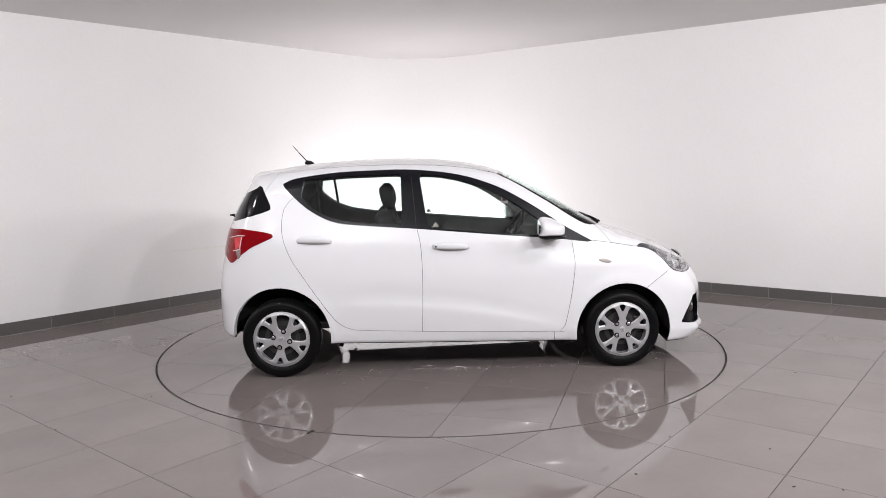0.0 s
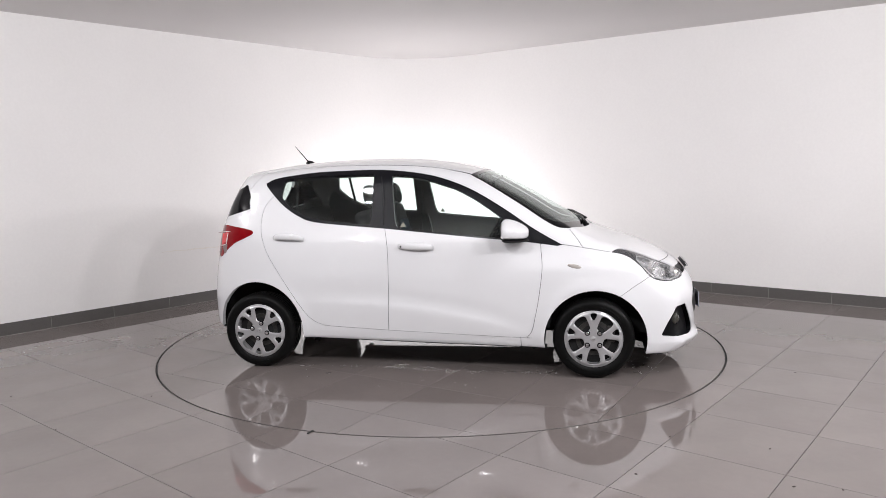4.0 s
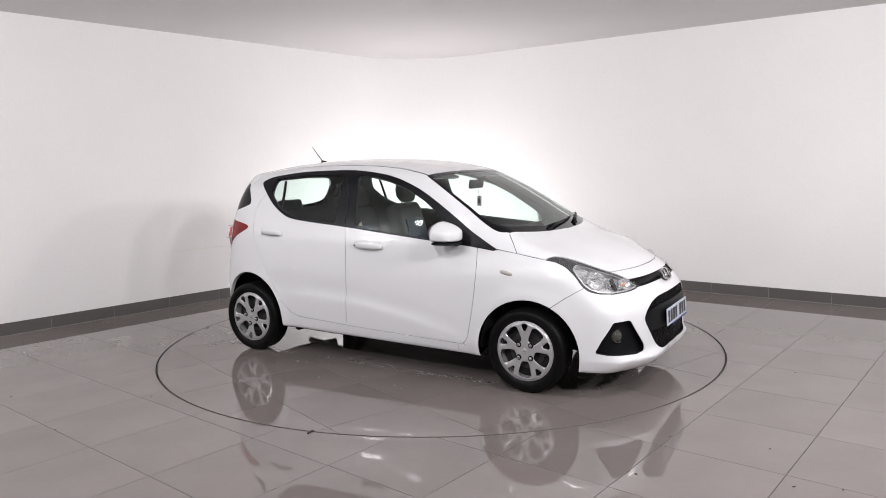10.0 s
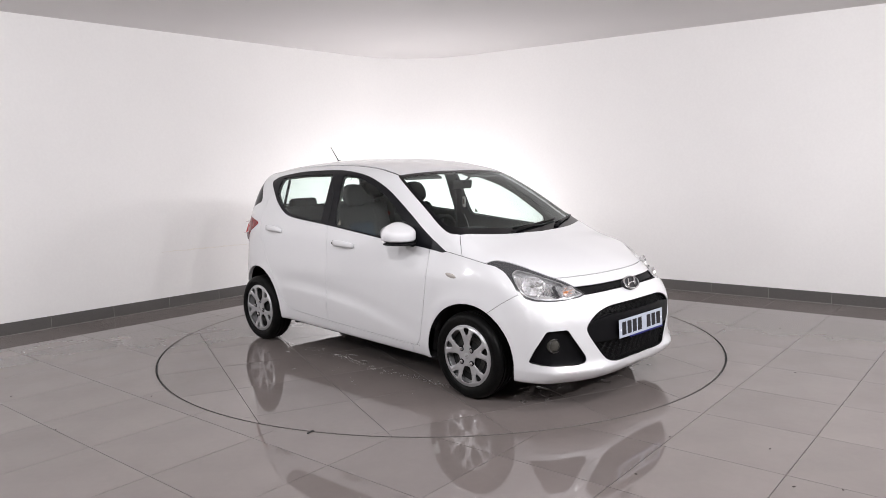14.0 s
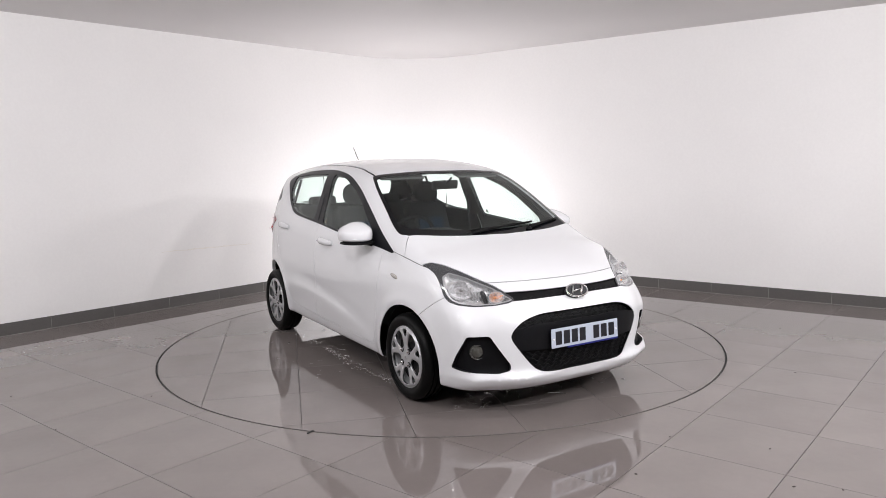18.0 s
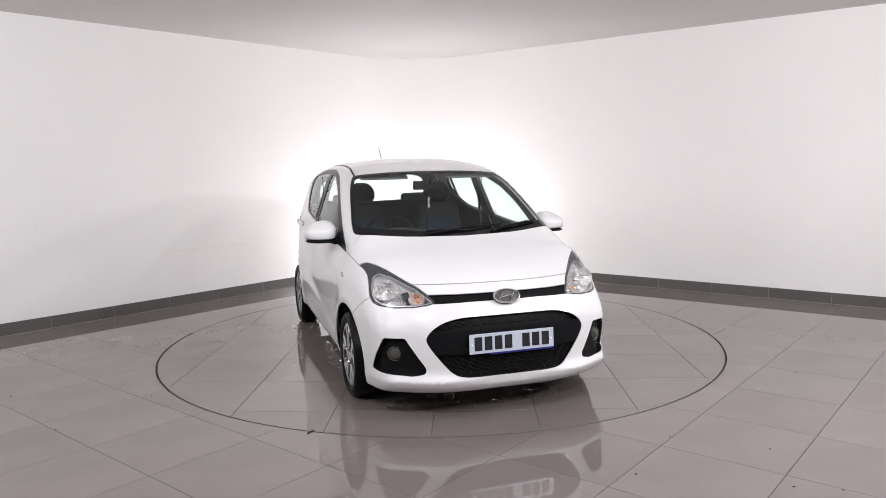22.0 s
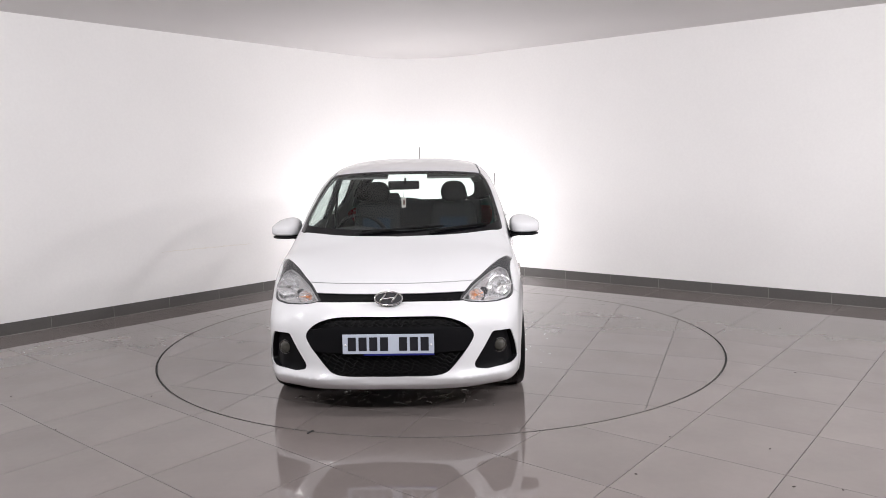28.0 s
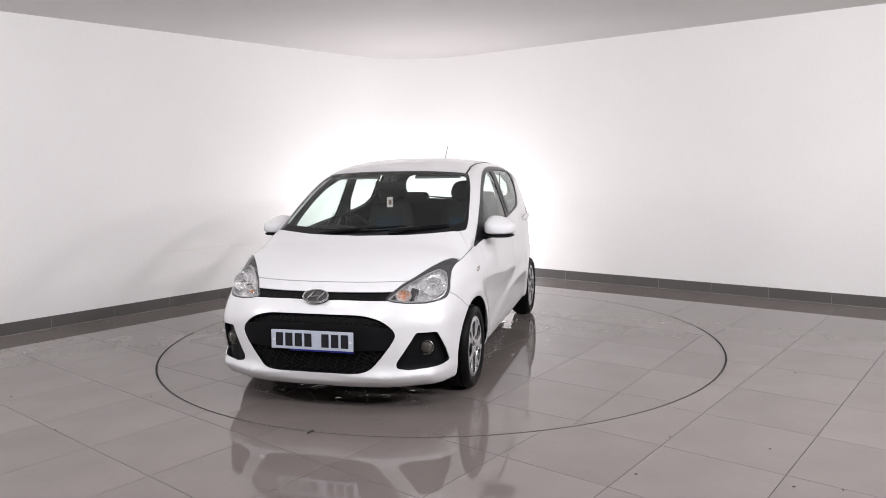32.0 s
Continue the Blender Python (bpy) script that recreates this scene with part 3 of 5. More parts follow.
def skin_grid(step=0.016):
    """The right half of the skin as vertices and quads (surface nets), open along y = 0."""
    xs = np.arange(-1.80, 2.02, step)
    ys = np.arange(-0.90, 0.5 * step, step)
    ys = ys - ys[-1]
    zs = np.arange(0.10, 1.58, step)
    f = field(xs[:, None, None], ys[None, :, None], zs[None, None, :])
    nx, ny, nz = (len(a) - 1 for a in (xs, ys, zs))
    inside = f < 0
    corners = [(i, j, k) for i in (0, 1) for j in (0, 1) for k in (0, 1)]
    count = sum(inside[i:i + nx, j:j + ny, k:k + nz].astype(int) for i, j, k in corners)
    active = (count > 0) & (count < 8)
    number = -np.ones(active.shape, int)
    number[active] = np.arange(active.sum())
    ci, cj, ck = np.nonzero(active)
    total, hits = np.zeros((len(ci), 3)), np.zeros(len(ci))
    for a in corners:
        for ax in range(3):
            if a[ax]:
                continue
            b = list(a)
            b[ax] = 1
            fa, fb = f[ci + a[0], cj + a[1], ck + a[2]], f[ci + b[0], cj + b[1], ck + b[2]]
            cross = (fa < 0) != (fb < 0)
            s = np.where(cross, fa / np.where(cross, fa - fb, 1), 0)
            q = np.stack([ci + a[0], cj + a[1], ck + a[2]], 1).astype(float)
            q[:, ax] += s
            total += q * cross[:, None]
            hits += cross
    cell = total / hits[:, None]
    p = np.stack([xs[0] + cell[:, 0] * step, ys[0] + cell[:, 1] * step, zs[0] + cell[:, 2] * step], 1)
    middle = cj == ny - 1
    p[middle, 1] = 0
    p = settle(p, middle)
    quads = []
    for ax in range(3):
        u, v = [(1, 2), (2, 0), (0, 1)][ax]
        n = [nx, ny, nz]
        lo, hi = [slice(None)] * 3, [slice(None)] * 3
        lo[ax], hi[ax] = slice(0, n[ax]), slice(1, n[ax] + 1)
        for a in (u, v):
            lo[a] = hi[a] = slice(1, n[a])
        s0, s1 = inside[tuple(lo)], inside[tuple(hi)]
        for flip in (False, True):
            where = np.argwhere((s0 & ~s1) if not flip else (~s0 & s1))
            where[:, [u, v]] += 1
            ids = []
            for du, dv in ((-1, -1), (0, -1), (0, 0), (-1, 0)):
                w = where.copy()
                w[:, u] += du
                w[:, v] += dv
                ids.append(number[w[:, 0], w[:, 1], w[:, 2]])
            q = np.stack(ids, 1)
            quads.append(q[:, ::-1] if flip else q)
    return p, np.concatenate(quads)
# ---- cutting the skin into panels, panes and lamps ----
SIDE_VIEW = (Vector((1, 0, 0)), Vector((0, 0, 1)))
TOP_VIEW = (Vector((1, 0, 0)), Vector((0, 1, 0)))
FRONT_VIEW = (Vector((0, 1, 0)), Vector((0, 0, 1)))


def seen_from(x, y, z):
    e = Vector((x, y, z)).normalized()
    u = Vector((0, 0, 1)).cross(e).normalized()
    return u, e.cross(u)


LAMP_VIEW, FOG_VIEW = seen_from(0.72, -0.55, 0.45), seen_from(0.8, -0.6, 0)


def flat(view, q):
    q = Vector(q)
    return (q.dot(view[0]), q.dot(view[1]))


def rounded(outline, times=2):
    """Cuts the corners of a closed outline, twice as fine each time."""
    pts = [np.array(q, float) for q in outline]
    for _ in range(times):
        out = []
        for a, b in zip(pts, pts[1:] + pts[:1]):
            out += [a * 0.75 + b * 0.25, a * 0.25 + b * 0.75]
        pts = out
    return [tuple(q) for q in pts]


def soft_corners(outline, r=0.025, steps=4):
    """Rounds each corner of a closed outline over a short way only."""
    pts = [np.array(q, float) for q in outline]
    out = []
    for i, q in enumerate(pts):
        a, b = pts[i - 1], pts[(i + 1) % len(pts)]
        la, lb = np.linalg.norm(a - q), np.linalg.norm(b - q)
        p0, p1 = q + (a - q) * min(r / la, 0.45), q + (b - q) * min(r / lb, 0.45)
        out += [tuple((1 - k) ** 2 * p0 + 2 * k * (1 - k) * q + k * k * p1) for k in np.linspace(0, 1, steps)]
    return out


def curve_through(points, count=6):
    """A smooth open line through (x, y) points."""
    p = [np.array(q, float) for q in points]
    p = [2 * p[0] - p[1]] + p + [2 * p[-1] - p[-2]]
    out = []
    for i in range(1, len(p) - 2):
        for k in range(count):
            s = k / count
            out.append(0.5 * (2 * p[i] + (p[i + 1] - p[i - 1]) * s + (2 * p[i - 1] - 5 * p[i] + 4 * p[i + 1] - p[i + 2]) * s ** 2
                              + (3 * p[i] - p[i - 1] - 3 * p[i + 1] + p[i + 2]) * s ** 3))
    return [tuple(q) for q in out + [p[-2]]]


def gap_strip(line, width=0.0045):
    """A thin closed outline along an open line: the gap between two panels."""
    a, b = [], []
    for i, q in enumerate(line):
        way = np.array(line[min(i + 1, len(line) - 1)]) - np.array(line[max(i - 1, 0)])
        off = np.array((-way[1], way[0])) / np.linalg.norm(way) * width / 2
        a.append(tuple(np.array(q) + off))
        b.append(tuple(np.array(q) - off))
    return a + b[::-1]


def within(px, py, outline):
    """Which of the points lie inside the outline."""
    inside = np.zeros(len(px), bool)
    for (x0, y0), (x1, y1) in zip(outline, outline[1:] + outline[:1]):
        cross = ((y0 > py) != (y1 > py))
        inside ^= cross & (px < (x1 - x0) * (py - y0) / ((y1 - y0) if y1 != y0 else 1e-12) + x0)
    return inside


def cut(bm, outline, view, wanted):
    """Splits the faces of bm along an outline drawn in a view, where wanted(centre, normal) holds."""
    u, v = view
    pts = np.array(outline)
    lo, hi = pts.min(0) - 0.04, pts.max(0) + 0.04
    co = np.array([f.verts[0].co[:] for f in bm.faces])
    m = np.array([u[:], v[:]])
    ab = co @ m.T
    ok = (ab > lo).all(1) & (ab < hi).all(1)
    bm.faces.ensure_lookup_table()
    near, place = [], []
    for i in np.nonzero(ok)[0]:
        f = bm.faces[i]
        if wanted(f.verts[0].co, f.normal):
            near.append(f)
            place.append(ab[i])
    place = np.array(place).reshape(-1, 2)
    reach = 0.03
    for (x0, y0), (x1, y1) in zip(outline, outline[1:] + outline[:1]):
        length = math.hypot(x1 - x0, y1 - y0)
        if length < 1e-6:
            continue
        wx, wy = (x1 - x0) / length, (y1 - y0) / length
        s = (place[:, 0] - x0) * wx + (place[:, 1] - y0) * wy
        d = (place[:, 1] - y0) * wx - (place[:, 0] - x0) * wy
        faces = []
        for i in np.nonzero((s > -reach) & (s < length + reach) & (np.abs(d) < reach))[0]:
            f = near[i]
            if not f.is_valid:
                continue
            q = [((p.co.dot(u) - x0) * wx + (p.co.dot(v) - y0) * wy, (p.co.dot(v) - y0) * wx - (p.co.dot(u) - x0) * wy) for p in f.verts]
            if min(k[1] for k in q) < 0 < max(k[1] for k in q) and max(k[0] for k in q) > 0 and min(k[0] for k in q) < length:
                faces.append(f)
        if not faces:
            continue
        known = set(faces)
        geom = list({*faces, *(e for f in faces for e in f.edges), *(p for f in faces for p in f.verts)})
        made = bmesh.ops.bisect_plane(bm, geom=geom, dist=1e-6, plane_co=u * x0 + v * y0, plane_no=u * -wy + v * wx)
        fresh = [f for f in made["geom"] if isinstance(f, bmesh.types.BMFace) and f not in known]
        if fresh:
            near += fresh
            place = np.concatenate([place, np.array([(f.verts[0].co.dot(u), f.verts[0].co.dot(v)) for f in fresh])])


# outlines of the right side (x, z)
DLO = curve_through([(-1.164, 1.336), (-1.091, 1.369), (-0.935, 1.393), (-0.778, 1.41), (-0.539, 1.419), (-0.3, 1.421), (-0.061, 1.40), (0.137, 1.361),
                     (0.332, 1.291), (0.487, 1.209), (0.642, 1.112), (0.797, 1.007), (0.985, 0.901)], 3) + curve_through(
    [(0.952, 0.894), (0.71, 0.925), (0.392, 0.954), (0.001, 0.99), (-0.232, 1.012), (-0.543, 1.036), (-0.775, 1.06), (-0.891, 1.101), (-1.008, 1.172),
     (-1.106, 1.262), (-1.158, 1.318)], 3)
REAR_PANE = soft_corners([(-1.02, 1.362), (-0.72, 1.384), (-0.345, 1.391), (-0.341, 1.038), (-0.6, 1.056), (-0.775, 1.083), (-0.872, 1.117), (-0.96, 1.166), (-1.04, 1.24)], 0.022)
FRONT_PANE = soft_corners([(-0.215, 1.385), (-0.08, 1.378), (0.056, 1.348), (0.252, 1.281), (0.407, 1.2), (0.56, 1.097), (0.652, 1.03), (0.656, 0.945), (0.3, 0.975), (-0.15, 1.016),
                      (-0.172, 1.07)], 0.022)
REAR_EDGE = curve_through([(-1.05, 1.275), (-1.094, 1.238), (-1.152, 1.167), (-1.169, 1.053), (-1.153, 0.94), (-1.106, 0.824), (-1.05, 0.734), (-0.94, 0.569), (-0.83, 0.415),
                           (-0.775, 0.361), (-0.72, 0.335), (-0.64, 0.321), (-0.218, 0.301)], 5)
MIDDLE_EDGE = curve_through([(-0.246, 1.05), (-0.24, 1.014), (-0.217, 0.881), (-0.21, 0.648), (-0.218, 0.300)], 6)
FRONT_EDGE = curve_through([(-0.218, 0.300), (0.70, 0.271), (0.745, 0.276), (0.782, 0.318), (0.806, 0.42), (0.828, 0.539), (0.852, 0.737), (0.843, 0.87), (0.84, 0.93)], 6)
SILL_CUT = [(0.706, 0.275), (0.714, 0.15)]
BUMPER_EDGE = [(1.34, 0.545), (1.353, 0.556), (1.453, 0.627), (1.57, 0.70)]
BONNET_SIDE = curve_through([(0.97, 0.906), (1.114, 0.885), (1.31, 0.851), (1.4, 0.835)], 4)
COWL_EDGE = [(1.121, 0.882), (1.08, 0.943), (1.03, 1.0)]
BONNET_NOSE = [(1.55, 0.764), (1.64, 0.764), (1.80, 0.7655)]
GATE_EDGE = [(-1.15, 1.47), (-1.194, 1.435), (-1.216, 1.387), (-1.28, 1.30), (-1.30, 1.24)]
TAIL_LAMP = soft_corners([(-1.68, 1.0), (-1.6, 1.026), (-1.443, 1.033), (-1.298, 1.013), (-1.232, 0.998), (-1.226, 0.976), (-1.27, 0.955), (-1.38, 0.908), (-1.465, 0.850),
                          (-1.525, 0.796), (-1.55, 0.794), (-1.68, 0.93)], 0.02)
QUARTER_PANE = rounded([(-1.63, 1.05), (-1.544, 1.075), (-1.401, 1.112), (-1.27, 1.15), (-1.238, 1.17), (-1.282, 1.265), (-1.318, 1.336), (-1.36, 1.30), (-1.52, 1.25), (-1.7, 1.2)], 1)


def arch(cx, cz, r):
    return [(cx - r * 1.04, -0.1)] + [(cx + r * math.cos(a), cz + r * math.sin(a)) for a in np.linspace(math.pi + 0.25, -0.25, 40)] + [(cx + r * 1.04, -0.1)]


FRONT_ARCH, REAR_ARCH = arch(1.205, 0.262, 0.34), arch(-1.197, 0.283, 0.346)
BELLY = [(x, 0.2065 - 0.0175 * x - 0.02 * min(1, max(0, (x - 1.3) / 0.2)) + 0.03 * min(1, max(0, (-x - 1.3) / 0.3)) + 0.012) for x in np.linspace(-1.85, 2.05, 30)] + [(2.05, 0.0), (-1.85, 0.0)]
# outlines from above (x, y), the right half
SCREEN = curve_through([(1.182, 0.03), (1.165, -0.2), (1.128, -0.403), (1.045, -0.63), (1.01, -0.672), (0.956, -0.694), (0.857, -0.688), (0.742, -0.668), (0.56, -0.634), (0.43, -0.600),
                        (0.35, -0.568), (0.352, -0.53), (0.378, -0.35), (0.388, 0.03)], 4)
SCREEN_PANE = curve_through([(1.115, 0.03), (1.10, -0.2), (1.05, -0.42), (0.99, -0.595), (0.93, -0.655), (0.852, -0.664), (0.742, -0.645), (0.56, -0.612), (0.44, -0.58),
                             (0.39, -0.54), (0.41, -0.35), (0.42, 0.03)], 4)
DITCH = curve_through([(0.36, -0.556), (0.231, -0.549), (0.1, -0.536), (-0.4, -0.52), (-0.9, -0.515), (-1.2, -0.52)], 4)
# outlines from the front (y, z)
GRILLE = rounded([(-0.31, 0.597), (-0.42, 0.566), (-0.492, 0.50), (-0.478, 0.445), (-0.37, 0.305), (-0.315, 0.266), (-0.2, 0.256), (0.0, 0.253), (0.3, 0.253), (0.3, 0.602), (0.0, 0.602), (-0.2, 0.601)], 2)
BAND = [(-0.60, 0.40), (0.1, 0.385), (0.1, 0.545), (-0.30, 0.545), (-0.44, 0.525), (-0.60, 0.50)]
REAR_SCREEN = rounded([(-0.50, 1.10), (0.0, 1.085), (0.3, 1.085), (0.3, 1.375), (0.0, 1.375), (-0.40, 1.36), (-0.50, 1.33), (-0.54, 1.2)], 2)
SLOT = [(-0.47, 0.717), (0.03, 0.718), (0.03, 0.676), (-0.2, 0.676), (-0.47, 0.669)]
HEAD_LAMP = soft_corners([flat(LAMP_VIEW, q) for q in (
    (1.297, -0.738, 0.851), (1.343, -0.697, 0.872), (1.41, -0.650, 0.860), (1.49, -0.594, 0.830), (1.60, -0.525, 0.783), (1.68, -0.474, 0.752), (1.76, -0.432, 0.712),
    (1.806, -0.410, 0.684), (1.802, -0.45, 0.665), (1.775, -0.53, 0.654), (1.72, -0.64, 0.653), (1.655, -0.708, 0.660), (1.60, -0.741, 0.678), (1.555, -0.746, 0.710),
    (1.51, -0.735, 0.760), (1.437, -0.721, 0.810), (1.37, -0.727, 0.838))], 0.02)
HEAD_CLEAR = soft_corners([flat(LAMP_VIEW, q) for q in (
    (1.470, -0.697, 0.803), (1.470, -0.648, 0.824), (1.53, -0.590, 0.803), (1.60, -0.540, 0.775), (1.68, -0.487, 0.745), (1.757, -0.444, 0.705), (1.795, -0.423, 0.684), (1.791, -0.457, 0.674),
    (1.768, -0.53, 0.6635), (1.715, -0.632, 0.6625), (1.655, -0.695, 0.6695), (1.605, -0.725, 0.688), (1.562, -0.731, 0.716), (1.515, -0.721, 0.764))], 0.012)


def shrunk(outline, by):
    """A closed outline drawn in by that much all round."""
    pts = [np.array(q, float) for q in outline]
    area = sum(a[0] * b[1] - a[1] * b[0] for a, b in zip(pts, pts[1:] + pts[:1]))
    out = []
    for i, q in enumerate(pts):
        t = pts[(i + 1) % len(pts)] - pts[i - 1]
        t = t / np.linalg.norm(t)
        out.append(tuple(q + np.array((-t[1], t[0])) * (by if area > 0 else -by)))
    return out


HEAD_INNER = shrunk(HEAD_CLEAR, 0.009)
FOG_HOLE = soft_corners([flat(FOG_VIEW, q) for q in (
    (1.735, -0.705, 0.488), (1.805, -0.595, 0.490), (1.815, -0.572, 0.452), (1.860, -0.487, 0.318), (1.858, -0.49, 0.288), (1.82, -0.55, 0.274), (1.70, -0.72, 0.286),
    (1.64, -0.757, 0.297), (1.67, -0.735, 0.38))], 0.016)


def on_side(c, n):
    return c.y < -0.2 and n.y < -0.12


def at_front(c, n):
    return c.x > 1.3 and n.x > 0.12


def on_top(c, n):
    return c.z > 0.6 and n.z > 0.15


def anywhere(c, n):
    return True


# each region: its outline, the view it is drawn in, where it holds; later ones lie over earlier ones
REGIONS = [
    ("tailgate", GATE_EDGE + [(-1.32, 1.05), (-1.56, 0.95), (-1.62, 0.62), (-2, 0.60), (-2, 1.6), (-1.15, 1.6)], SIDE_VIEW, anywhere, False),
    ("rear_bumper", [(-2, 0.0), (-2, 0.597), (-1.62, 0.597), (-1.50, 0.50), (-1.45, 0.0)], SIDE_VIEW, anywhere, False),
    ("roof", [(0.36, 0.1)] + DITCH + [(-1.19, 0.1)], TOP_VIEW, on_top, False),
    ("rear_door", REAR_EDGE + MIDDLE_EDGE[::-1], SIDE_VIEW, on_side, False),
    ("front_door", FRONT_EDGE + MIDDLE_EDGE[:0:-1], SIDE_VIEW, on_side, False),
    ("fender", [(0.71, 0.0), (0.706, 0.275)] + FRONT_EDGE[6:] + [(0.84, 1.0), (0.97, 0.906)] + BONNET_SIDE[1:] + [(1.62, 0.75), (1.57, 0.70), (1.453, 0.627), (1.353, 0.556), (1.34, 0.0)],
     SIDE_VIEW, lambda c, n: c.y < -0.3, False),
    ("bonnet", BONNET_SIDE + [(1.55, 0.764), (1.9, 0.7655), (1.9, 1.4), (1.0, 1.4), (1.03, 1.0), (1.08, 0.943), (1.121, 0.882)], SIDE_VIEW, anywhere, False),
    ("front_bumper", [(1.30, 0.0), (1.34, 0.545), (1.353, 0.556), (1.453, 0.627), (1.57, 0.70), (1.60, 0.764), (2.1, 0.7655), (2.1, 0.0)], SIDE_VIEW, anywhere, False),
    ("screen_border", SCREEN, TOP_VIEW, on_top, True),
    ("windscreen", SCREEN_PANE, TOP_VIEW, on_top, True),
    ("window_trim", DLO, SIDE_VIEW, on_side, True),
    ("rear_window", REAR_PANE, SIDE_VIEW, on_side, True),
    ("front_window", FRONT_PANE, SIDE_VIEW, on_side, True),
    ("quarter_window", QUARTER_PANE, SIDE_VIEW, lambda c, n: c.x < -1.1, True),
    ("tail_lamp", TAIL_LAMP, SIDE_VIEW, lambda c, n: c.x < -1.1 and c.y < -0.45, True),
    ("upper_grille", SLOT, FRONT_VIEW, at_front, True),
    ("lower_grille", GRILLE, FRONT_VIEW, at_front, True),
    ("grille_band", BAND, FRONT_VIEW, lambda c, n: at_front(c, n) and bool(within(np.array([c.y]), np.array([c.z]), GRILLE)[0]), True),
    ("rear_screen", REAR_SCREEN, FRONT_VIEW, lambda c, n: c.x < -1.3 and n.x < -0.2, True),
    ("fog_recess", FOG_HOLE, FOG_VIEW, at_front, True),
    ("lamp_border", HEAD_LAMP, LAMP_VIEW, lambda c, n: c.x > 1.2 and c.y < -0.35, True),
    ("lamp_frame", HEAD_CLEAR, LAMP_VIEW, lambda c, n: c.x > 1.2 and c.y < -0.35, True),
    ("lamp_clear", HEAD_INNER, LAMP_VIEW, lambda c, n: c.x > 1.2 and c.y < -0.35, True),
]
GAPS = [(REAR_EDGE, SIDE_VIEW, on_side), (MIDDLE_EDGE, SIDE_VIEW, on_side), (FRONT_EDGE, SIDE_VIEW, on_side), (SILL_CUT, SIDE_VIEW, on_side),
        (BUMPER_EDGE, SIDE_VIEW, on_side), (BONNET_SIDE, SIDE_VIEW, lambda c, n: c.y < -0.5), (COWL_EDGE, SIDE_VIEW, lambda c, n: c.y < -0.5 and n.z > 0.2),
        (BONNET_NOSE, SIDE_VIEW, lambda c, n: c.x > 1.5), (GATE_EDGE, SIDE_VIEW, lambda c, n: c.x < -1.0), (DITCH, TOP_VIEW, on_top)]
SHUT = {"windscreen", "screen_border", "window_trim", "rear_window", "front_window", "quarter_window", "tail_lamp", "upper_grille", "lower_grille", "fog_recess", "lamp_border", "grille_band", "rear_screen",
        "lamp_clear", "lamp_frame"}


def mend_islands(faces, name_of, least=260):
    """Small pieces of a painted panel that are cut off from it go to the panel beside them."""
    by_edge = {}
    for i, f in enumerate(faces):
        for a, b in zip(f, f[1:] + f[:1]):
            by_edge.setdefault((a, b) if a < b else (b, a), []).append(i)
    beside = [[] for _ in faces]
    for pair in by_edge.values():
        if len(pair) == 2:
            beside[pair[0]].append(pair[1])
            beside[pair[1]].append(pair[0])
    seen = np.zeros(len(faces), bool)
    painted = {"body", "bonnet", "front_bumper", "fender", "tailgate", "roof", "front_door", "rear_door", "rear_bumper", "underbody"}
    for i in range(len(faces)):
        if seen[i] or name_of[i] not in painted:
            continue
        group, stack = [i], [i]
        seen[i] = True
        while stack:
            for j in beside[stack.pop()]:
                if not seen[j] and name_of[j] == name_of[i]:
                    seen[j] = True
                    group.append(j)
                    stack.append(j)
        if len(group) < least:
            near = [name_of[j] for g in group for j in beside[g] if name_of[j] != name_of[i] and name_of[j] in painted]
            pick = max(set(near), key=near.count) if near else "hole"
            for g in group:
                name_of[g] = pick


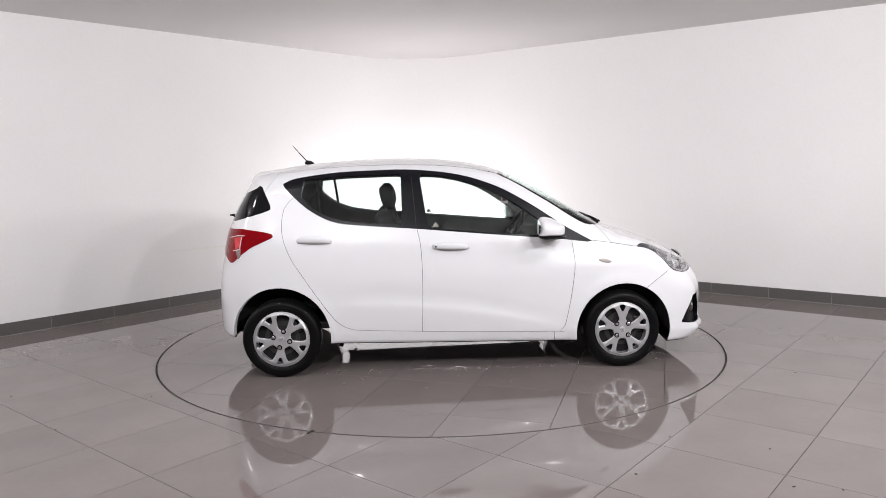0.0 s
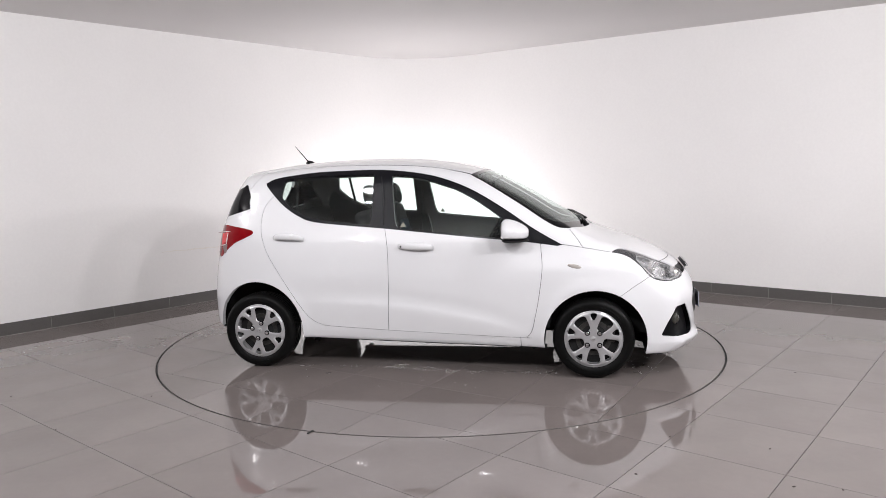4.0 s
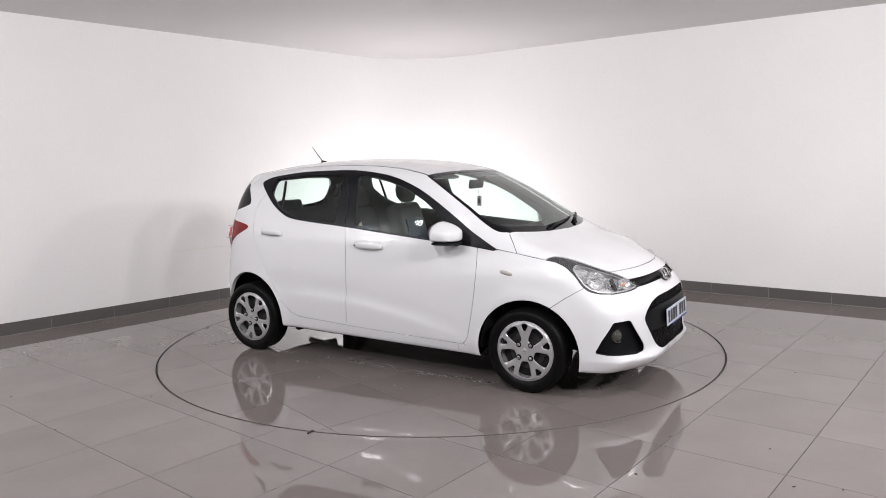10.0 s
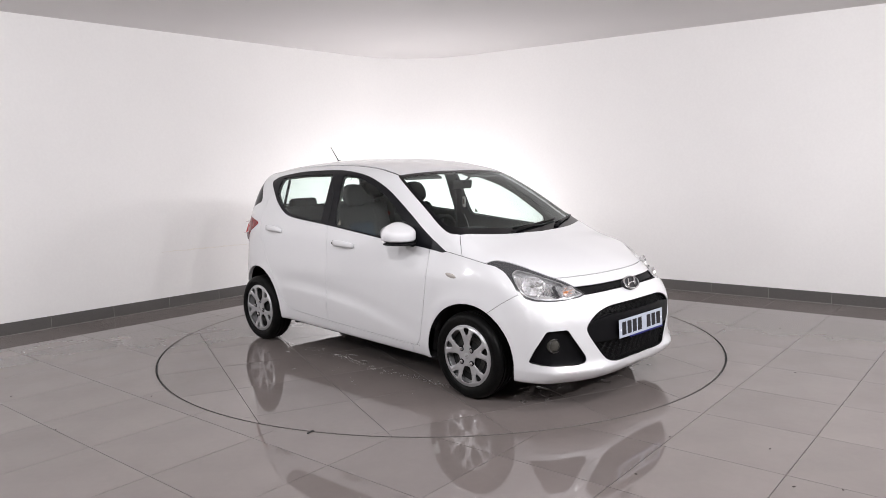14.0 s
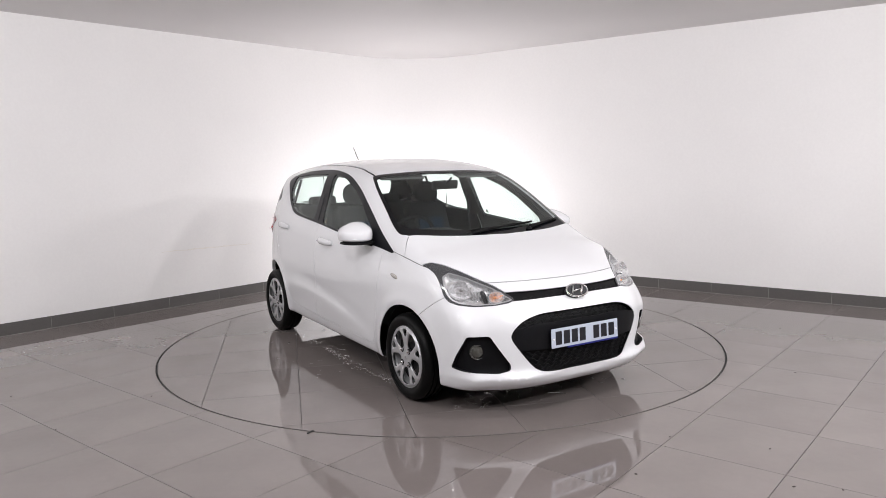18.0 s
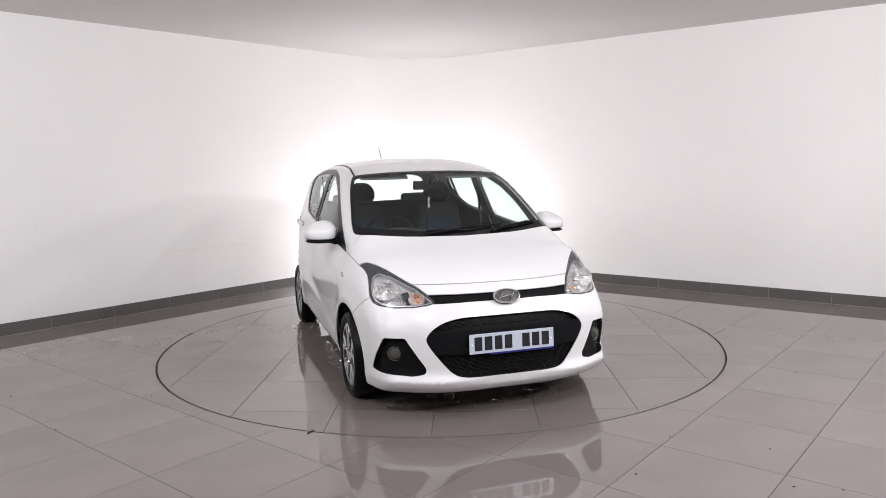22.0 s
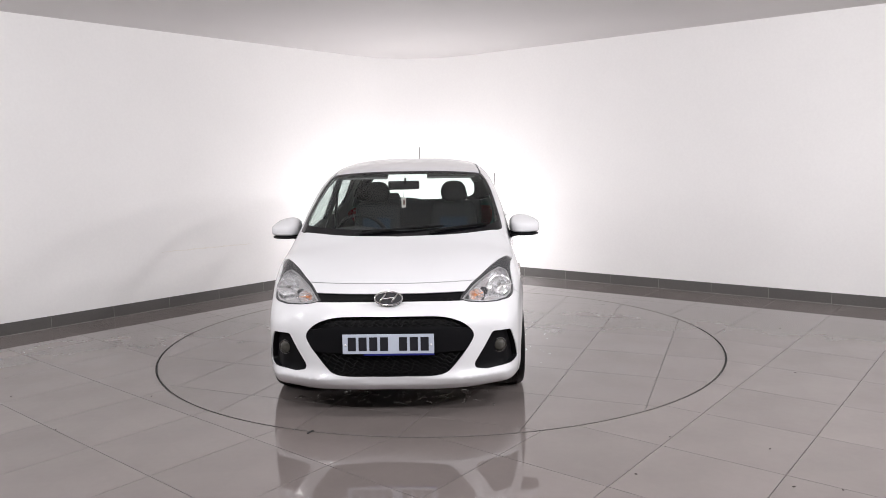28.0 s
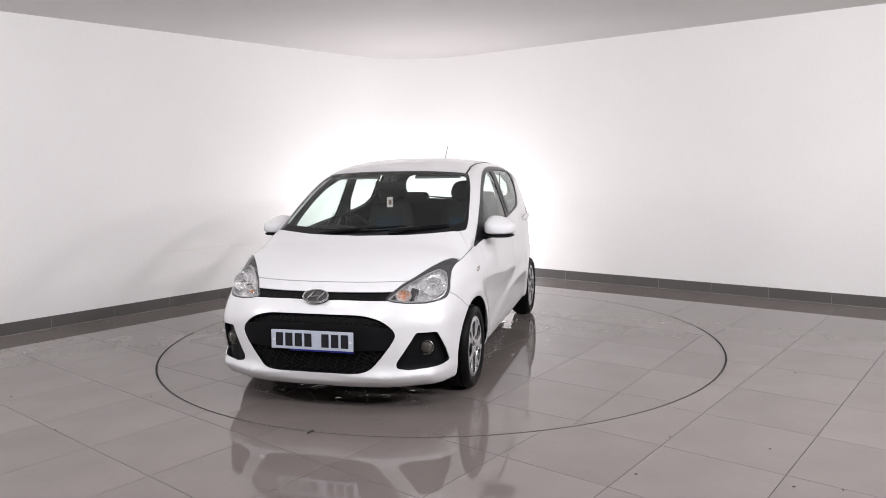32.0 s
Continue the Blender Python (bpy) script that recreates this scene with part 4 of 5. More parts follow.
def cut_skin():
    """The right half of the skin, cut: vertices, their normals, and each region's faces."""
    p, quads = skin_grid()
    bm = bmesh.new()
    vs = [bm.verts.new(q) for q in p]
    for q in quads:
        if len(set(q)) == 4:
            bm.faces.new([vs[i] for i in q])
    bm.normal_update()
    strips = [(gap_strip(line, 0.014 if line is DITCH else 0.0034), view, test) for line, view, test in GAPS]
    for outline, view, test in strips:
        cut(bm, outline, view, test)
    for name, outline, view, test, sharp in REGIONS:
        if sharp:
            cut(bm, outline, view, test)
    for outline in (FRONT_ARCH, REAR_ARCH):
        cut(bm, outline, SIDE_VIEW, on_side)
    cut(bm, BELLY, SIDE_VIEW, lambda c, n: c.z < 0.3)
    bm.normal_update()
    bm.verts.index_update()
    bm.faces.ensure_lookup_table()
    co = np.array([q.co[:] for q in bm.verts])
    faces = [[q.index for q in f.verts] for f in bm.faces]
    centre = np.array([f.calc_center_median()[:] for f in bm.faces])
    normal = np.array([f.normal[:] for f in bm.faces])
    bm.free()
    name_of = np.full(len(faces), "body", dtype=object)

    def inside(outline, view, test):
        m = np.array([view[0][:], view[1][:]])
        q = centre @ m.T
        ok = within(q[:, 0], q[:, 1], outline)
        for i in np.nonzero(ok)[0]:
            ok[i] = bool(test(Vector(centre[i]), Vector(normal[i])))
        return ok

    for name, outline, view, test, sharp in REGIONS:
        name_of[inside(outline, view, test)] = name
    for outline, view, test in strips:
        hit = inside(outline, view, test)
        for i in np.nonzero(hit)[0]:
            if name_of[i] not in SHUT:
                name_of[i] = "gap"
    for outline in (FRONT_ARCH, REAR_ARCH):
        m = within(centre[:, 0], centre[:, 2], outline) & (centre[:, 1] < -0.45)
        name_of[m] = "hole"
    name_of[(within(centre[:, 0], centre[:, 2], BELLY) | ((normal[:, 1] > -0.45) & (centre[:, 2] < 0.34) & (np.abs(centre[:, 0]) < 1.5) & (name_of == "body"))) & ~np.isin(name_of, ["gap", "hole"])] = "underbody"
    name_of[(normal[:, 2] < -0.94) & (centre[:, 2] < 0.27) & np.isin(name_of, ["front_bumper", "rear_bumper", "body", "fender"])] = "underbody"
    mend_islands(faces, name_of)
    regions = {}
    for f, n in zip(faces, name_of):
        regions.setdefault(n, []).append(f)
    normals, _ = slope_of(co)
    return co, normals, regions


def shell(name, co, normals, faces, depth, mats, both=False, mirrored=False, inset=0.0, back=True, rimmed=True):
    """A sheet of the skin as a solid: its outer face, an inner face depth below it, and the rim between. both: the two halves as one."""
    used = sorted({i for f in faces for i in f})
    index = {g: k for k, g in enumerate(used)}
    outer, nor = co[used] - normals[used] * inset, normals[used].copy()
    local = [[index[i] for i in f] for f in faces]
    count = {}
    for f in local:
        for a, b in zip(f, f[1:] + f[:1]):
            count[(a, b)] = count.get((a, b), 0) + 1
    rim = [(a, b) for a, b in count if (b, a) not in count and not (both and abs(outer[a][1]) < 1e-4 and abs(outer[b][1]) < 1e-4)]
    verts, fs, slots, corners = [], [], [], []
    inner = outer - nor * depth
    count_of = len(outer)
    middle = {}

    def add(flip):
        m = np.array((1, -1, 1)) if flip else np.ones(3)
        place = {}
        for layer, points in enumerate((outer, inner) if (back or rimmed) else (outer,)):
            for k, q in enumerate(points):
                key = layer * count_of + k
                if both and abs(outer[k][1]) < 1e-4:
                    if key not in middle:
                        middle[key] = len(verts)
                        verts.append((q[0], 0.0, q[2]))
                    place[key] = middle[key]
                else:
                    place[key] = len(verts)
                    verts.append(q * m)

        def face(keys, ns, slot):
            if flip:
                keys, ns = keys[::-1], ns[::-1]
            fs.append([place[k] for k in keys])
            corners.extend(v * m for v in ns)
            slots.append(slot)

        for f in local:
            face(f, [nor[k] for k in f], 0)
            if back:
                face([count_of + k for k in f[::-1]], [-nor[k] for k in f[::-1]], 1)
        for a, b in (rim if rimmed else []):
            side_n = np.cross(outer[b] - outer[a], nor[a])
            side_n = side_n / max(1e-9, np.linalg.norm(side_n)) * (1 if depth > 0 else -1)
            face([count_of + a, count_of + b, b, a], [side_n] * 4, 2)

    if both:
        add(False)
        add(True)
    else:
        add(mirrored)
    return mesh_of(name, verts, fs, mats, smooth=True, slots=slots, corner_normals=corners)


# ---- the car ----
car = tagged(new("car"), "white five-door small hatchback parked on the turntable, wet from washing", "car")
CO, NORMALS, SKIN = cut_skin()
GLASS_DEPTH = 0.004


def panel(name, depth, mats, label="", both=False, inset=0.0, parent=None, called=None, back=True, rimmed=True):
    if SKIN.get(name) is None:
        return []
    made = []
    for mirrored in ((False,) if both else (False, True)):
        me = shell(name, CO, NORMALS, SKIN[name], depth, mats, both, mirrored, inset, back, rimmed)
        made.append(part(called or name, me, None, (parent[1] if mirrored else parent[0]) if isinstance(parent, list) else parent or car, label))
    return made


PANEL = [PAINT, INNER, PAINT]
body = panel("body", 0.028, [PAINT, PILLAR, PAINT], "white painted body shell with sills and rear wings", both=True)
panel("roof", 0.02, [PAINT, HEADLINER, PAINT], "white painted roof panel", both=True)
panel("bonnet", 0.006, [PAINT, UNDER, PAINT], "white painted bonnet", both=True)
panel("front_bumper", 0.006, [PAINT, UNDER, PAINT], "white painted front bumper", both=True)
panel("rear_bumper", 0.022, [PAINT, UNDER, PAINT], both=True)
panel("tailgate", 0.03, PANEL, both=True)
panel("gap", 0.002, [SEAM] * 3, "narrow grey gap between the panels", inset=0.0045, called="panel_gap", back=False, rimmed=False)
panel("underbody", 0.01, [UNDER, UNDER, UNDER], "black underbody", both=True)
panel("fender", 0.006, [PAINT, UNDER, PAINT], "white painted front wing")
front_doors = panel("front_door", 0.03, PANEL, "white painted front door")
rear_doors = panel("rear_door", 0.03, PANEL, "white painted rear door")
panel("window_trim", 0.03, [GLOSS_BLACK, PILLAR, GLOSS_BLACK], "black window frame and pillar trim", inset=0.002)
panel("screen_border", 0.012, [FRIT, INNER, FRIT], "black windscreen surround and scuttle", both=True, inset=0.003)
for name in ("front_window", "rear_window"):
    for ob in panel(name, GLASS_DEPTH, [GLASS] * 3, "green-tinted side window", inset=0.006, back=False, rimmed=False):
        ob.visible_shadow = False
for ob in panel("windscreen", GLASS_DEPTH, [GLASS] * 3, "green-tinted windscreen", both=True, inset=0.004, back=False, rimmed=False):
    ob.visible_shadow = False
for ob in panel("rear_screen", GLASS_DEPTH, [GLASS] * 3, "green-tinted tailgate window", both=True, inset=0.004, back=False, rimmed=False):
    ob.visible_shadow = False
panel("quarter_window", 0.01, [FRIT] * 3, "black tailgate quarter pane", inset=0.002)
panel("tail_lamp", 0.0035, [RED_LENS] * 3, "red rear lamp cluster", inset=-0.0035, back=False)
# ---- lamps, grille and the other fittings ----
LAMP_DARK = material("smoked_lamp_bezel", (0.06, 0.06, 0.063), 0.16, specular=0.5)
REFLECTOR = material("lamp_reflector", (0.92, 0.92, 0.93), 0.10, metal=0.75, bump=0.003, bump_scale=45)
FRAME_SILVER = material("silver_lamp_frame", (0.55, 0.55, 0.56), 0.28, metal=0.7)
SATIN = material("satin_black_plastic", (0.005, 0.005, 0.006), 0.40, specular=0.18, grain=0.1, grain_scale=200)
GREY_LENS = material("smoky_fog_lens", (0.055, 0.053, 0.046), 0.05, coat=0.8)
NUT = material("dark_chrome", (0.30, 0.30, 0.31), 0.22, metal=1.0)
WHITE_PLASTIC = material("white_plastic", (0.75, 0.75, 0.76), 0.3)

headlights = []
for mirrored in (False, True):
    lens_faces = SKIN["lamp_border"] + SKIN["lamp_frame"] + SKIN["lamp_clear"]
    head = part("headlight", shell("headlight", CO, NORMALS, lens_faces, 0.003, [LENS] * 3, False, mirrored, -0.001, False, False), None, car, "clear headlight with chrome reflectors and a smoked bezel")
    head.visible_shadow = False
    headlights.append(head)
    s = 1 if mirrored else -1
    part("bezel", shell("bezel", CO, NORMALS, SKIN["lamp_border"], 0.02, [LAMP_DARK] * 3, False, mirrored, 0.0065), None, head, "smoked dark bezel")
    part("frame", shell("frame", CO, NORMALS, SKIN["lamp_frame"], 0.03, [FRAME_SILVER] * 3, False, mirrored, 0.008), None, head, "silver inner frame")
    part("housing", shell("housing", CO, NORMALS, SKIN["lamp_clear"], -0.038, [REFLECTOR] * 3, False, mirrored, 0.046, False), None, head, "chromed lamp housing")
    for called, at, way, r, wide, bulb, colour in (("main_reflector", (1.580, 0.640, 0.722), (0.86, 0.40, 0.30), 0.054, 1.35, 0.013, CHROME),
                                                   ("indicator_reflector", (1.722, 0.497, 0.688), (0.92, 0.3, 0.26), 0.034, 1.3, 0.0075, AMBER)):
        m = look((at[0], s * at[1], at[2]), (at[0] - way[0], s * (at[1] - way[1]), at[2] - way[2])) @ Matrix.Diagonal((wide, 1, 1, 1))
        bowl = lathe([(0.004, -0.02), (r * 0.4, -0.016), (r * 0.75, 0.004), (r * 0.95, 0.020), (r, 0.025), (r + 0.003, 0.025), (r + 0.004, 0.0)], 15, m)
        part(called, bowl, REFLECTOR, head, "faceted chrome reflector bowl")
        lit = lathe([(bulb * 0.4, -0.02), (bulb * 0.75, -0.012), (bulb, 0.0), (bulb * 0.9, 0.010), (bulb * 0.4, 0.016), (0.0005, 0.018)], 14, m)
        part("bulb", lit, colour, head, "amber bulb" if colour is AMBER else "bright bulb cap", True)
    # chrome fins beside the main bowl
    for k in range(3):
        fin = box((0.010, 0.028, 0.060 - 0.008 * k), pose(1.628 + 0.013 * k, s * (0.590 - 0.012 * k), 0.700, 0, -20, s * -40), 0.003)
        part("fin", fin, REFLECTOR, head, "chrome fin")
    # the dark upright web between the two bowls
    web = box((0.020, 0.034, 0.075), pose(1.676, s * 0.540, 0.690, 0, -25, s * -38), 0.004)
    part("web", web, LAMP_DARK, head, "dark web between the reflectors")

panel("upper_grille", 0.012, [BLACK] * 3, "black upper grille slot", both=True, inset=0.014)
panel("upper_grille", -0.0105, [SATIN] * 3, "black slot rim", both=True, inset=0.017, called="slot_rim", back=False)
lower = panel("lower_grille", -0.0295, [BLACK] * 3, "black lower grille recess", both=True, inset=0.036, back=False)[0]
band = panel("grille_band", 0.02, [SATIN] * 3, "satin black number plate band", both=True, inset=0.004)[0]


def front_at(y, z, out=0.0):
    """A point of the nose at that y and z, out metres proud of it."""
    q = settle(np.array([[float(nose(np.array(z))) - float(nose_plan(np.array(abs(y)))), y, z]]))
    n, _ = slope_of(q)
    return Vector(q[0] + n[0] * out)


def zigzag(z, half, wave, tall, out, phase=0):
    count = int(2 * half / (wave / 4))
    ys = np.linspace(-half, half, count + 1)
    zs = np.array([z + tall * ((0, 1, 1, 0)[(i + phase) % 4] - 0.5) for i in range(count + 1)])
    q = settle(np.stack([nose(zs) - nose_plan(np.abs(ys)), ys, zs], 1))
    n, _ = slope_of(q)
    return tube(list(q - n * out), 0.0034, 5)


def grille_half(z):
    ys = np.linspace(-0.6, 0, 200)
    ok = within(ys, np.full(200, z), GRILLE)
    return float(-ys[ok].min()) if ok.any() else 0


for z in (0.272, 0.292, 0.312, 0.332, 0.352, 0.372, 0.556, 0.574, 0.590):
    half = grille_half(z) - 0.014
    part("mesh_bar", zigzag(z, half, 0.056, 0.016, 0.018, 2 * (int(round(z * 1000)) // 20 % 2)), BLACK, lower, smooth=True)
for z in (0.690, 0.701):
    part("mesh_bar", zigzag(z, 0.37, 0.05, 0.008, 0.010), BLACK, car, "black upper grille mesh", smooth=True)

# number plate with plain bars in place of its writing
plate = part("number_plate", box((0.004, 0.52, 0.112), pose(1.9385, 0, 0.452, 0, -3, 0), 0.0015, 1), PLATE, car, "white number plate with dark bars")
for k in range(7):
    y = -0.2065 + k * 0.061 + (0.047 if k > 3 else 0)
    for z, tall in ((0.452, 0.078),):
        part("bar", box((0.001, 0.046, tall), pose(1.9411, y, z, 0, -3, 0)), INK, plate)
part("lower_strip", box((0.006, 0.40, 0.010), pose(1.942, 0.06, 0.3915, 0, -3, 0), 0.001, 1), BLUE, plate, "dark blue strip")
for y in (-0.243, 0.243):
    part("screw_cap", lathe([(0.0065, 0), (0.0065, 0.002), (0.004, 0.0035), (0.0003, 0.004)], 12, pose(1.9407, y, 0.447, 0, 90, 0)), WHITE_PLASTIC, plate, smooth=True)

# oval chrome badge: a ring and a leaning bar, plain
badge_m = pose(1.861, 0, 0.697, 0, 54, 0)
ring_bm = bmesh.new()
pts = [badge_m @ Vector((0.0415 * math.sin(a), 0.079 * math.cos(a), 0.004)) for a in (2 * math.pi * i / 40 for i in range(40))]
badge = part("badge", tube(pts, 0.0055, 8, ring_bm, True), CHROME, car, "oval chrome badge", True)
oval = [(0.041 * math.sin(2 * math.pi * i / 36), -0.078 * math.cos(2 * math.pi * i / 36)) for i in range(36)]
part("backing", slab([(x, y) for x, y in oval], -0.02, 0.0015, m=badge_m), material("grey_badge_field", (0.025, 0.025, 0.028), 0.3), badge)
bars = bmesh.new()
for y0, y1 in ((-0.052, -0.017), (0.017, 0.052)):
    tube([badge_m @ Vector((0.028, y0, 0.004)), badge_m @ Vector((0.0, (y0 + y1) / 2, 0.006)), badge_m @ Vector((-0.028, y1, 0.004))], 0.0068, 8, bars)
tube([badge_m @ Vector((0.006, -0.034, 0.004)), badge_m @ Vector((-0.006, 0.034, 0.004))], 0.0055, 8, bars)
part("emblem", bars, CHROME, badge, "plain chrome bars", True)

# fog lamps in their black recesses
for mirrored in (False, True):
    s = 1 if mirrored else -1
    rec = part("fog_recess", shell("fog_recess", CO, NORMALS, SKIN["fog_recess"], -0.0305, [SATIN] * 3, False, mirrored, 0.037, False), None, car, "black fog lamp recess")
    m = look((1.732, s * 0.634, 0.392), (0.73, s * 0.354, 0.392))
    part("fog_lamp", lathe([(0.0005, 0.028), (0.022, 0.024), (0.034, 0.014), (0.036, 0.008), (0.040, 0.012), (0.043, 0.012), (0.045, 0.0), (0.045, -0.03)], 28, m), GREY_LENS, rec, "round smoky fog lamp", True)
    part("trim_ring", tube([m @ Vector((0.041 * math.cos(a), 0.041 * math.sin(a), 0.012)) for a in (2 * math.pi * i / 28 for i in range(28))], 0.002, 6, closed=True), NUT, rec, "thin chrome ring", True)
    # indicator repeater on the wing
    c = settle(np.array([[1.066, s * 0.81, 0.766]]))[0]
    rep = bmesh.new()
    bmesh.ops.create_uvsphere(rep, u_segments=20, v_segments=10, radius=1, matrix=Matrix.Translation(c) @ pose(0, 0, 0, 0, 11, 0) @ Matrix.Diagonal((0.046, 0.009, 0.014, 1)))
    rep_ob = part("side_repeater", rep, CLEAR_LENS, car, "clear side indicator lens", True)
    part("bulb", box((0.034, 0.004, 0.012), Matrix.Translation(c + np.array((0.004, s * 0.005, 0.0))), 0.0015), CHROME, rep_ob, "bright reflector")
    # the tail lamp's pale lens and dark base
    tl = [o for o in car.children if o.name.startswith("tail_lamp")][1 if mirrored else 0]
    for called, pts3, mat, lab in (("reversing_lens", ((-1.56, 0.985), (-1.46, 0.992), (-1.49, 0.93), (-1.555, 0.905)), material("pink_lamp_lens", (0.50, 0.055, 0.06), 0.1, coat=1.0), "pale pink reversing lens"),
                                   ("lower_lens", ((-1.548, 0.893), (-1.495, 0.905), (-1.50, 0.85), (-1.53, 0.835)), material("grey_lamp_lens", (0.24, 0.19, 0.19), 0.1, coat=1.0), "smoky grey lower lens")):
        quad = np.array([settle(np.array([[x, s * float(half_width(np.array(x), np.array(z))), z]]))[0] for x, z in pts3])
        n, _ = slope_of(quad)
        qo, qi = quad + n * 0.006, quad - n * 0.004
        bm = bmesh.new()
        a, b = [bm.verts.new(q) for q in qo], [bm.verts.new(q) for q in qi]
        bm.faces.new(a)
        for i in range(4):
            j = (i + 1) % 4
            bm.faces.new((a[i], a[j], b[j], b[i]))
        part(called, bm, mat, tl, lab)
    # pale bars put the lens's white highlight line and pale lines into colour
    for streak in (((-1.60, 0.998), (-1.52, 1.001), (-1.44, 0.994)), ((-1.47, 0.985), (-1.495, 0.925), (-1.515, 0.845)), ((-1.575, 0.902), (-1.54, 0.899), (-1.50, 0.906))):
        q = settle(np.array([[x, s * float(half_width(np.array(x), np.array(z))), z] for x, z in streak]))
        n, _ = slope_of(q)
        part("light_guide", tube([Vector(v) for v in q + n * 0.006], [0.0025, 0.0045, 0.0025], 6), material("pale_lens_streak", (0.62, 0.52, 0.52), 0.12, coat=1.0), tl, "pale highlight streak on the lens", True)


# door handles: a bowed grip over a shallow cup
def handle(door, x0, x1, z0, z1, s, lock):
    pts, rad = [], []
    for i in range(13):
        k = i / 12
        x, z = x0 + (x1 - x0) * k, z0 + (z1 - z0) * k
        q = settle(np.array([[x, s * 0.8, z]]))
        n, _ = slope_of(q)
        lift = 0.030 * (1 - abs(2 * k - 1) ** 3.5) + 0.002
        pts.append(Vector(q[0] + n[0] * lift))
        rad.append(0.0125 * (1 - 0.45 * abs(2 * k - 1) ** 3))
    ob = part("handle", tube(pts, rad, 10), PAINT, door, "white painted door handle", True)
    for v in ob.data.vertices:
        mid = z0 + (z1 - z0) * (v.co.x - x0) / (x1 - x0)
        v.co.z = mid + (v.co.z - mid) * 2.1
    if lock:
        m = look(pts[1] + Vector((0, s * 0.012, 0)), pts[1] - Vector((0, s, 0)))
        part("lock", lathe([(0.0005, 0.003), (0.006, 0.003), (0.0065, 0)], 12, m), DULL_METAL, door, "small key lock", True)


for i, s in enumerate((-1, 1)):
    handle(front_doors[i], -0.135, 0.112, 0.892, 0.884, s, s < 0)
    handle(rear_doors[i], -1.062, -0.830, 0.962, 0.950, s, False)


# door mirrors
def door_mirror(s):
    shell_bm = bmesh.new()
    bmesh.ops.create_uvsphere(shell_bm, u_segments=32, v_segments=20, radius=1)
    for v in shell_bm.verts:
        x, y, z = v.co
        # a rounded wedge: blunt behind, drawn in towards the tip, flat underneath
        k = (y + 1) / 2
        tall = 0.088 * (1 - 0.42 * k ** 2)
        deep = 0.142 if x > 0 else 0.058
        p = 0.56
        sx, sz = math.copysign(abs(x) ** p, x), math.copysign(abs(z) ** p, z)
        tall *= 1 - 0.62 * max(0.0, sx) ** 1.3
        zz = sz * tall if z > 0 else -0.052 * abs(z) ** 0.35 * (1 - 0.1 * k)
        v.co = (0.635 + sx * deep * (1 - 0.14 * k), s * (0.868 + y * 0.108), 1.002 + zz - 0.004 * k)
    if s < 0:
        bmesh.ops.reverse_faces(shell_bm, faces=shell_bm.faces)
    bmesh.ops.recalc_face_normals(shell_bm, faces=shell_bm.faces)
    mirror = part("door_mirror", shell_bm, PAINT, car, "white door mirror with a black base", True)
    base = bmesh.new()
    bmesh.ops.create_uvsphere(base, u_segments=24, v_segments=12, radius=1)
    for v in base.verts:
        x, y, z = v.co
        p = 0.75
        sx, sz = math.copysign(abs(x) ** p, x), math.copysign(abs(z) ** p, z)
        v.co = (0.640 + sx * (0.130 if x > 0 else 0.050), s * (0.860 + y * 0.110), 0.945 + sz * 0.014)
    bmesh.ops.recalc_face_normals(base, faces=base.faces)
    part("lower_cover", base, BLACK, mirror, "black lower mirror cover", True)
    part("arm", tube([(0.70, s * 0.735, 0.935), (0.685, s * 0.775, 0.945), (0.665, s * 0.83, 0.955)], [0.034, 0.026, 0.024], 12), BLACK, mirror, "black mirror arm", True)
    glass_bm = lathe([(0.0005, 0), (0.9, 0), (1.0, -0.05)], 28, Matrix.Translation((0.583, s * 0.875, 1.012)) @ Euler((0, radians(-90), 0)).to_matrix().to_4x4() @ Matrix.Diagonal((0.050, 0.085, 0.05, 1)))
    part("mirror_glass", glass_bm, CHROME, mirror, "mirror glass", True)


door_mirror(-1)
door_mirror(1)

# roof aerial
aerial = part("aerial", tube([(-1.062, 0, 1.476), (-1.072, 0, 1.489), (-1.18, 0, 1.613)], [0.0045, 0.0042, 0.0025], 8), BLACK, car, "short black roof aerial", True)
part("aerial_base", tube([(-1.02, 0, 1.470), (-1.045, 0, 1.478), (-1.075, 0, 1.484), (-1.09, 0, 1.474)], [0.008, 0.018, 0.016, 0.008], 12), BLACK, aerial, "black rubber base", True)


# wipers lying on the scuttle
def wiper(pivot, blade):
    on = [Vector(settle(np.array([[x, y, 1.05]]))[0]) for x, y in blade]
    lifted = [q + Vector((0.004, 0, 0.007)) for q in on]
    p = Vector(settle(np.array([[pivot[0], pivot[1], 1.0]]))[0])
    mid = lifted[len(lifted) // 2]
    ob = part("wiper", tube([p + Vector((0, 0, 0.006)), p.lerp(mid, 0.3) + Vector((0, 0, 0.010)), mid + Vector((0, 0, 0.007))], [0.012, 0.010, 0.007], 8), BLACK, car, "black windscreen wiper", True)
    part("blade", tube(lifted, 0.0075, 6), RUBBER, ob, "black rubber blade", True)
    part("pivot_cap", lathe([(0.019, 0), (0.017, 0.010), (0.010, 0.016), (0.0005, 0.018)], 14, Matrix.Translation(p)), BLACK, ob, smooth=True)


wiper((1.15, -0.28), [(1.135, -0.25), (1.125, -0.05), (1.11, 0.12), (1.07, 0.30)])
wiper((1.135, 0.22), [(1.125, 0.25), (1.08, 0.40), (1.035, 0.52), (1.0, 0.585)])
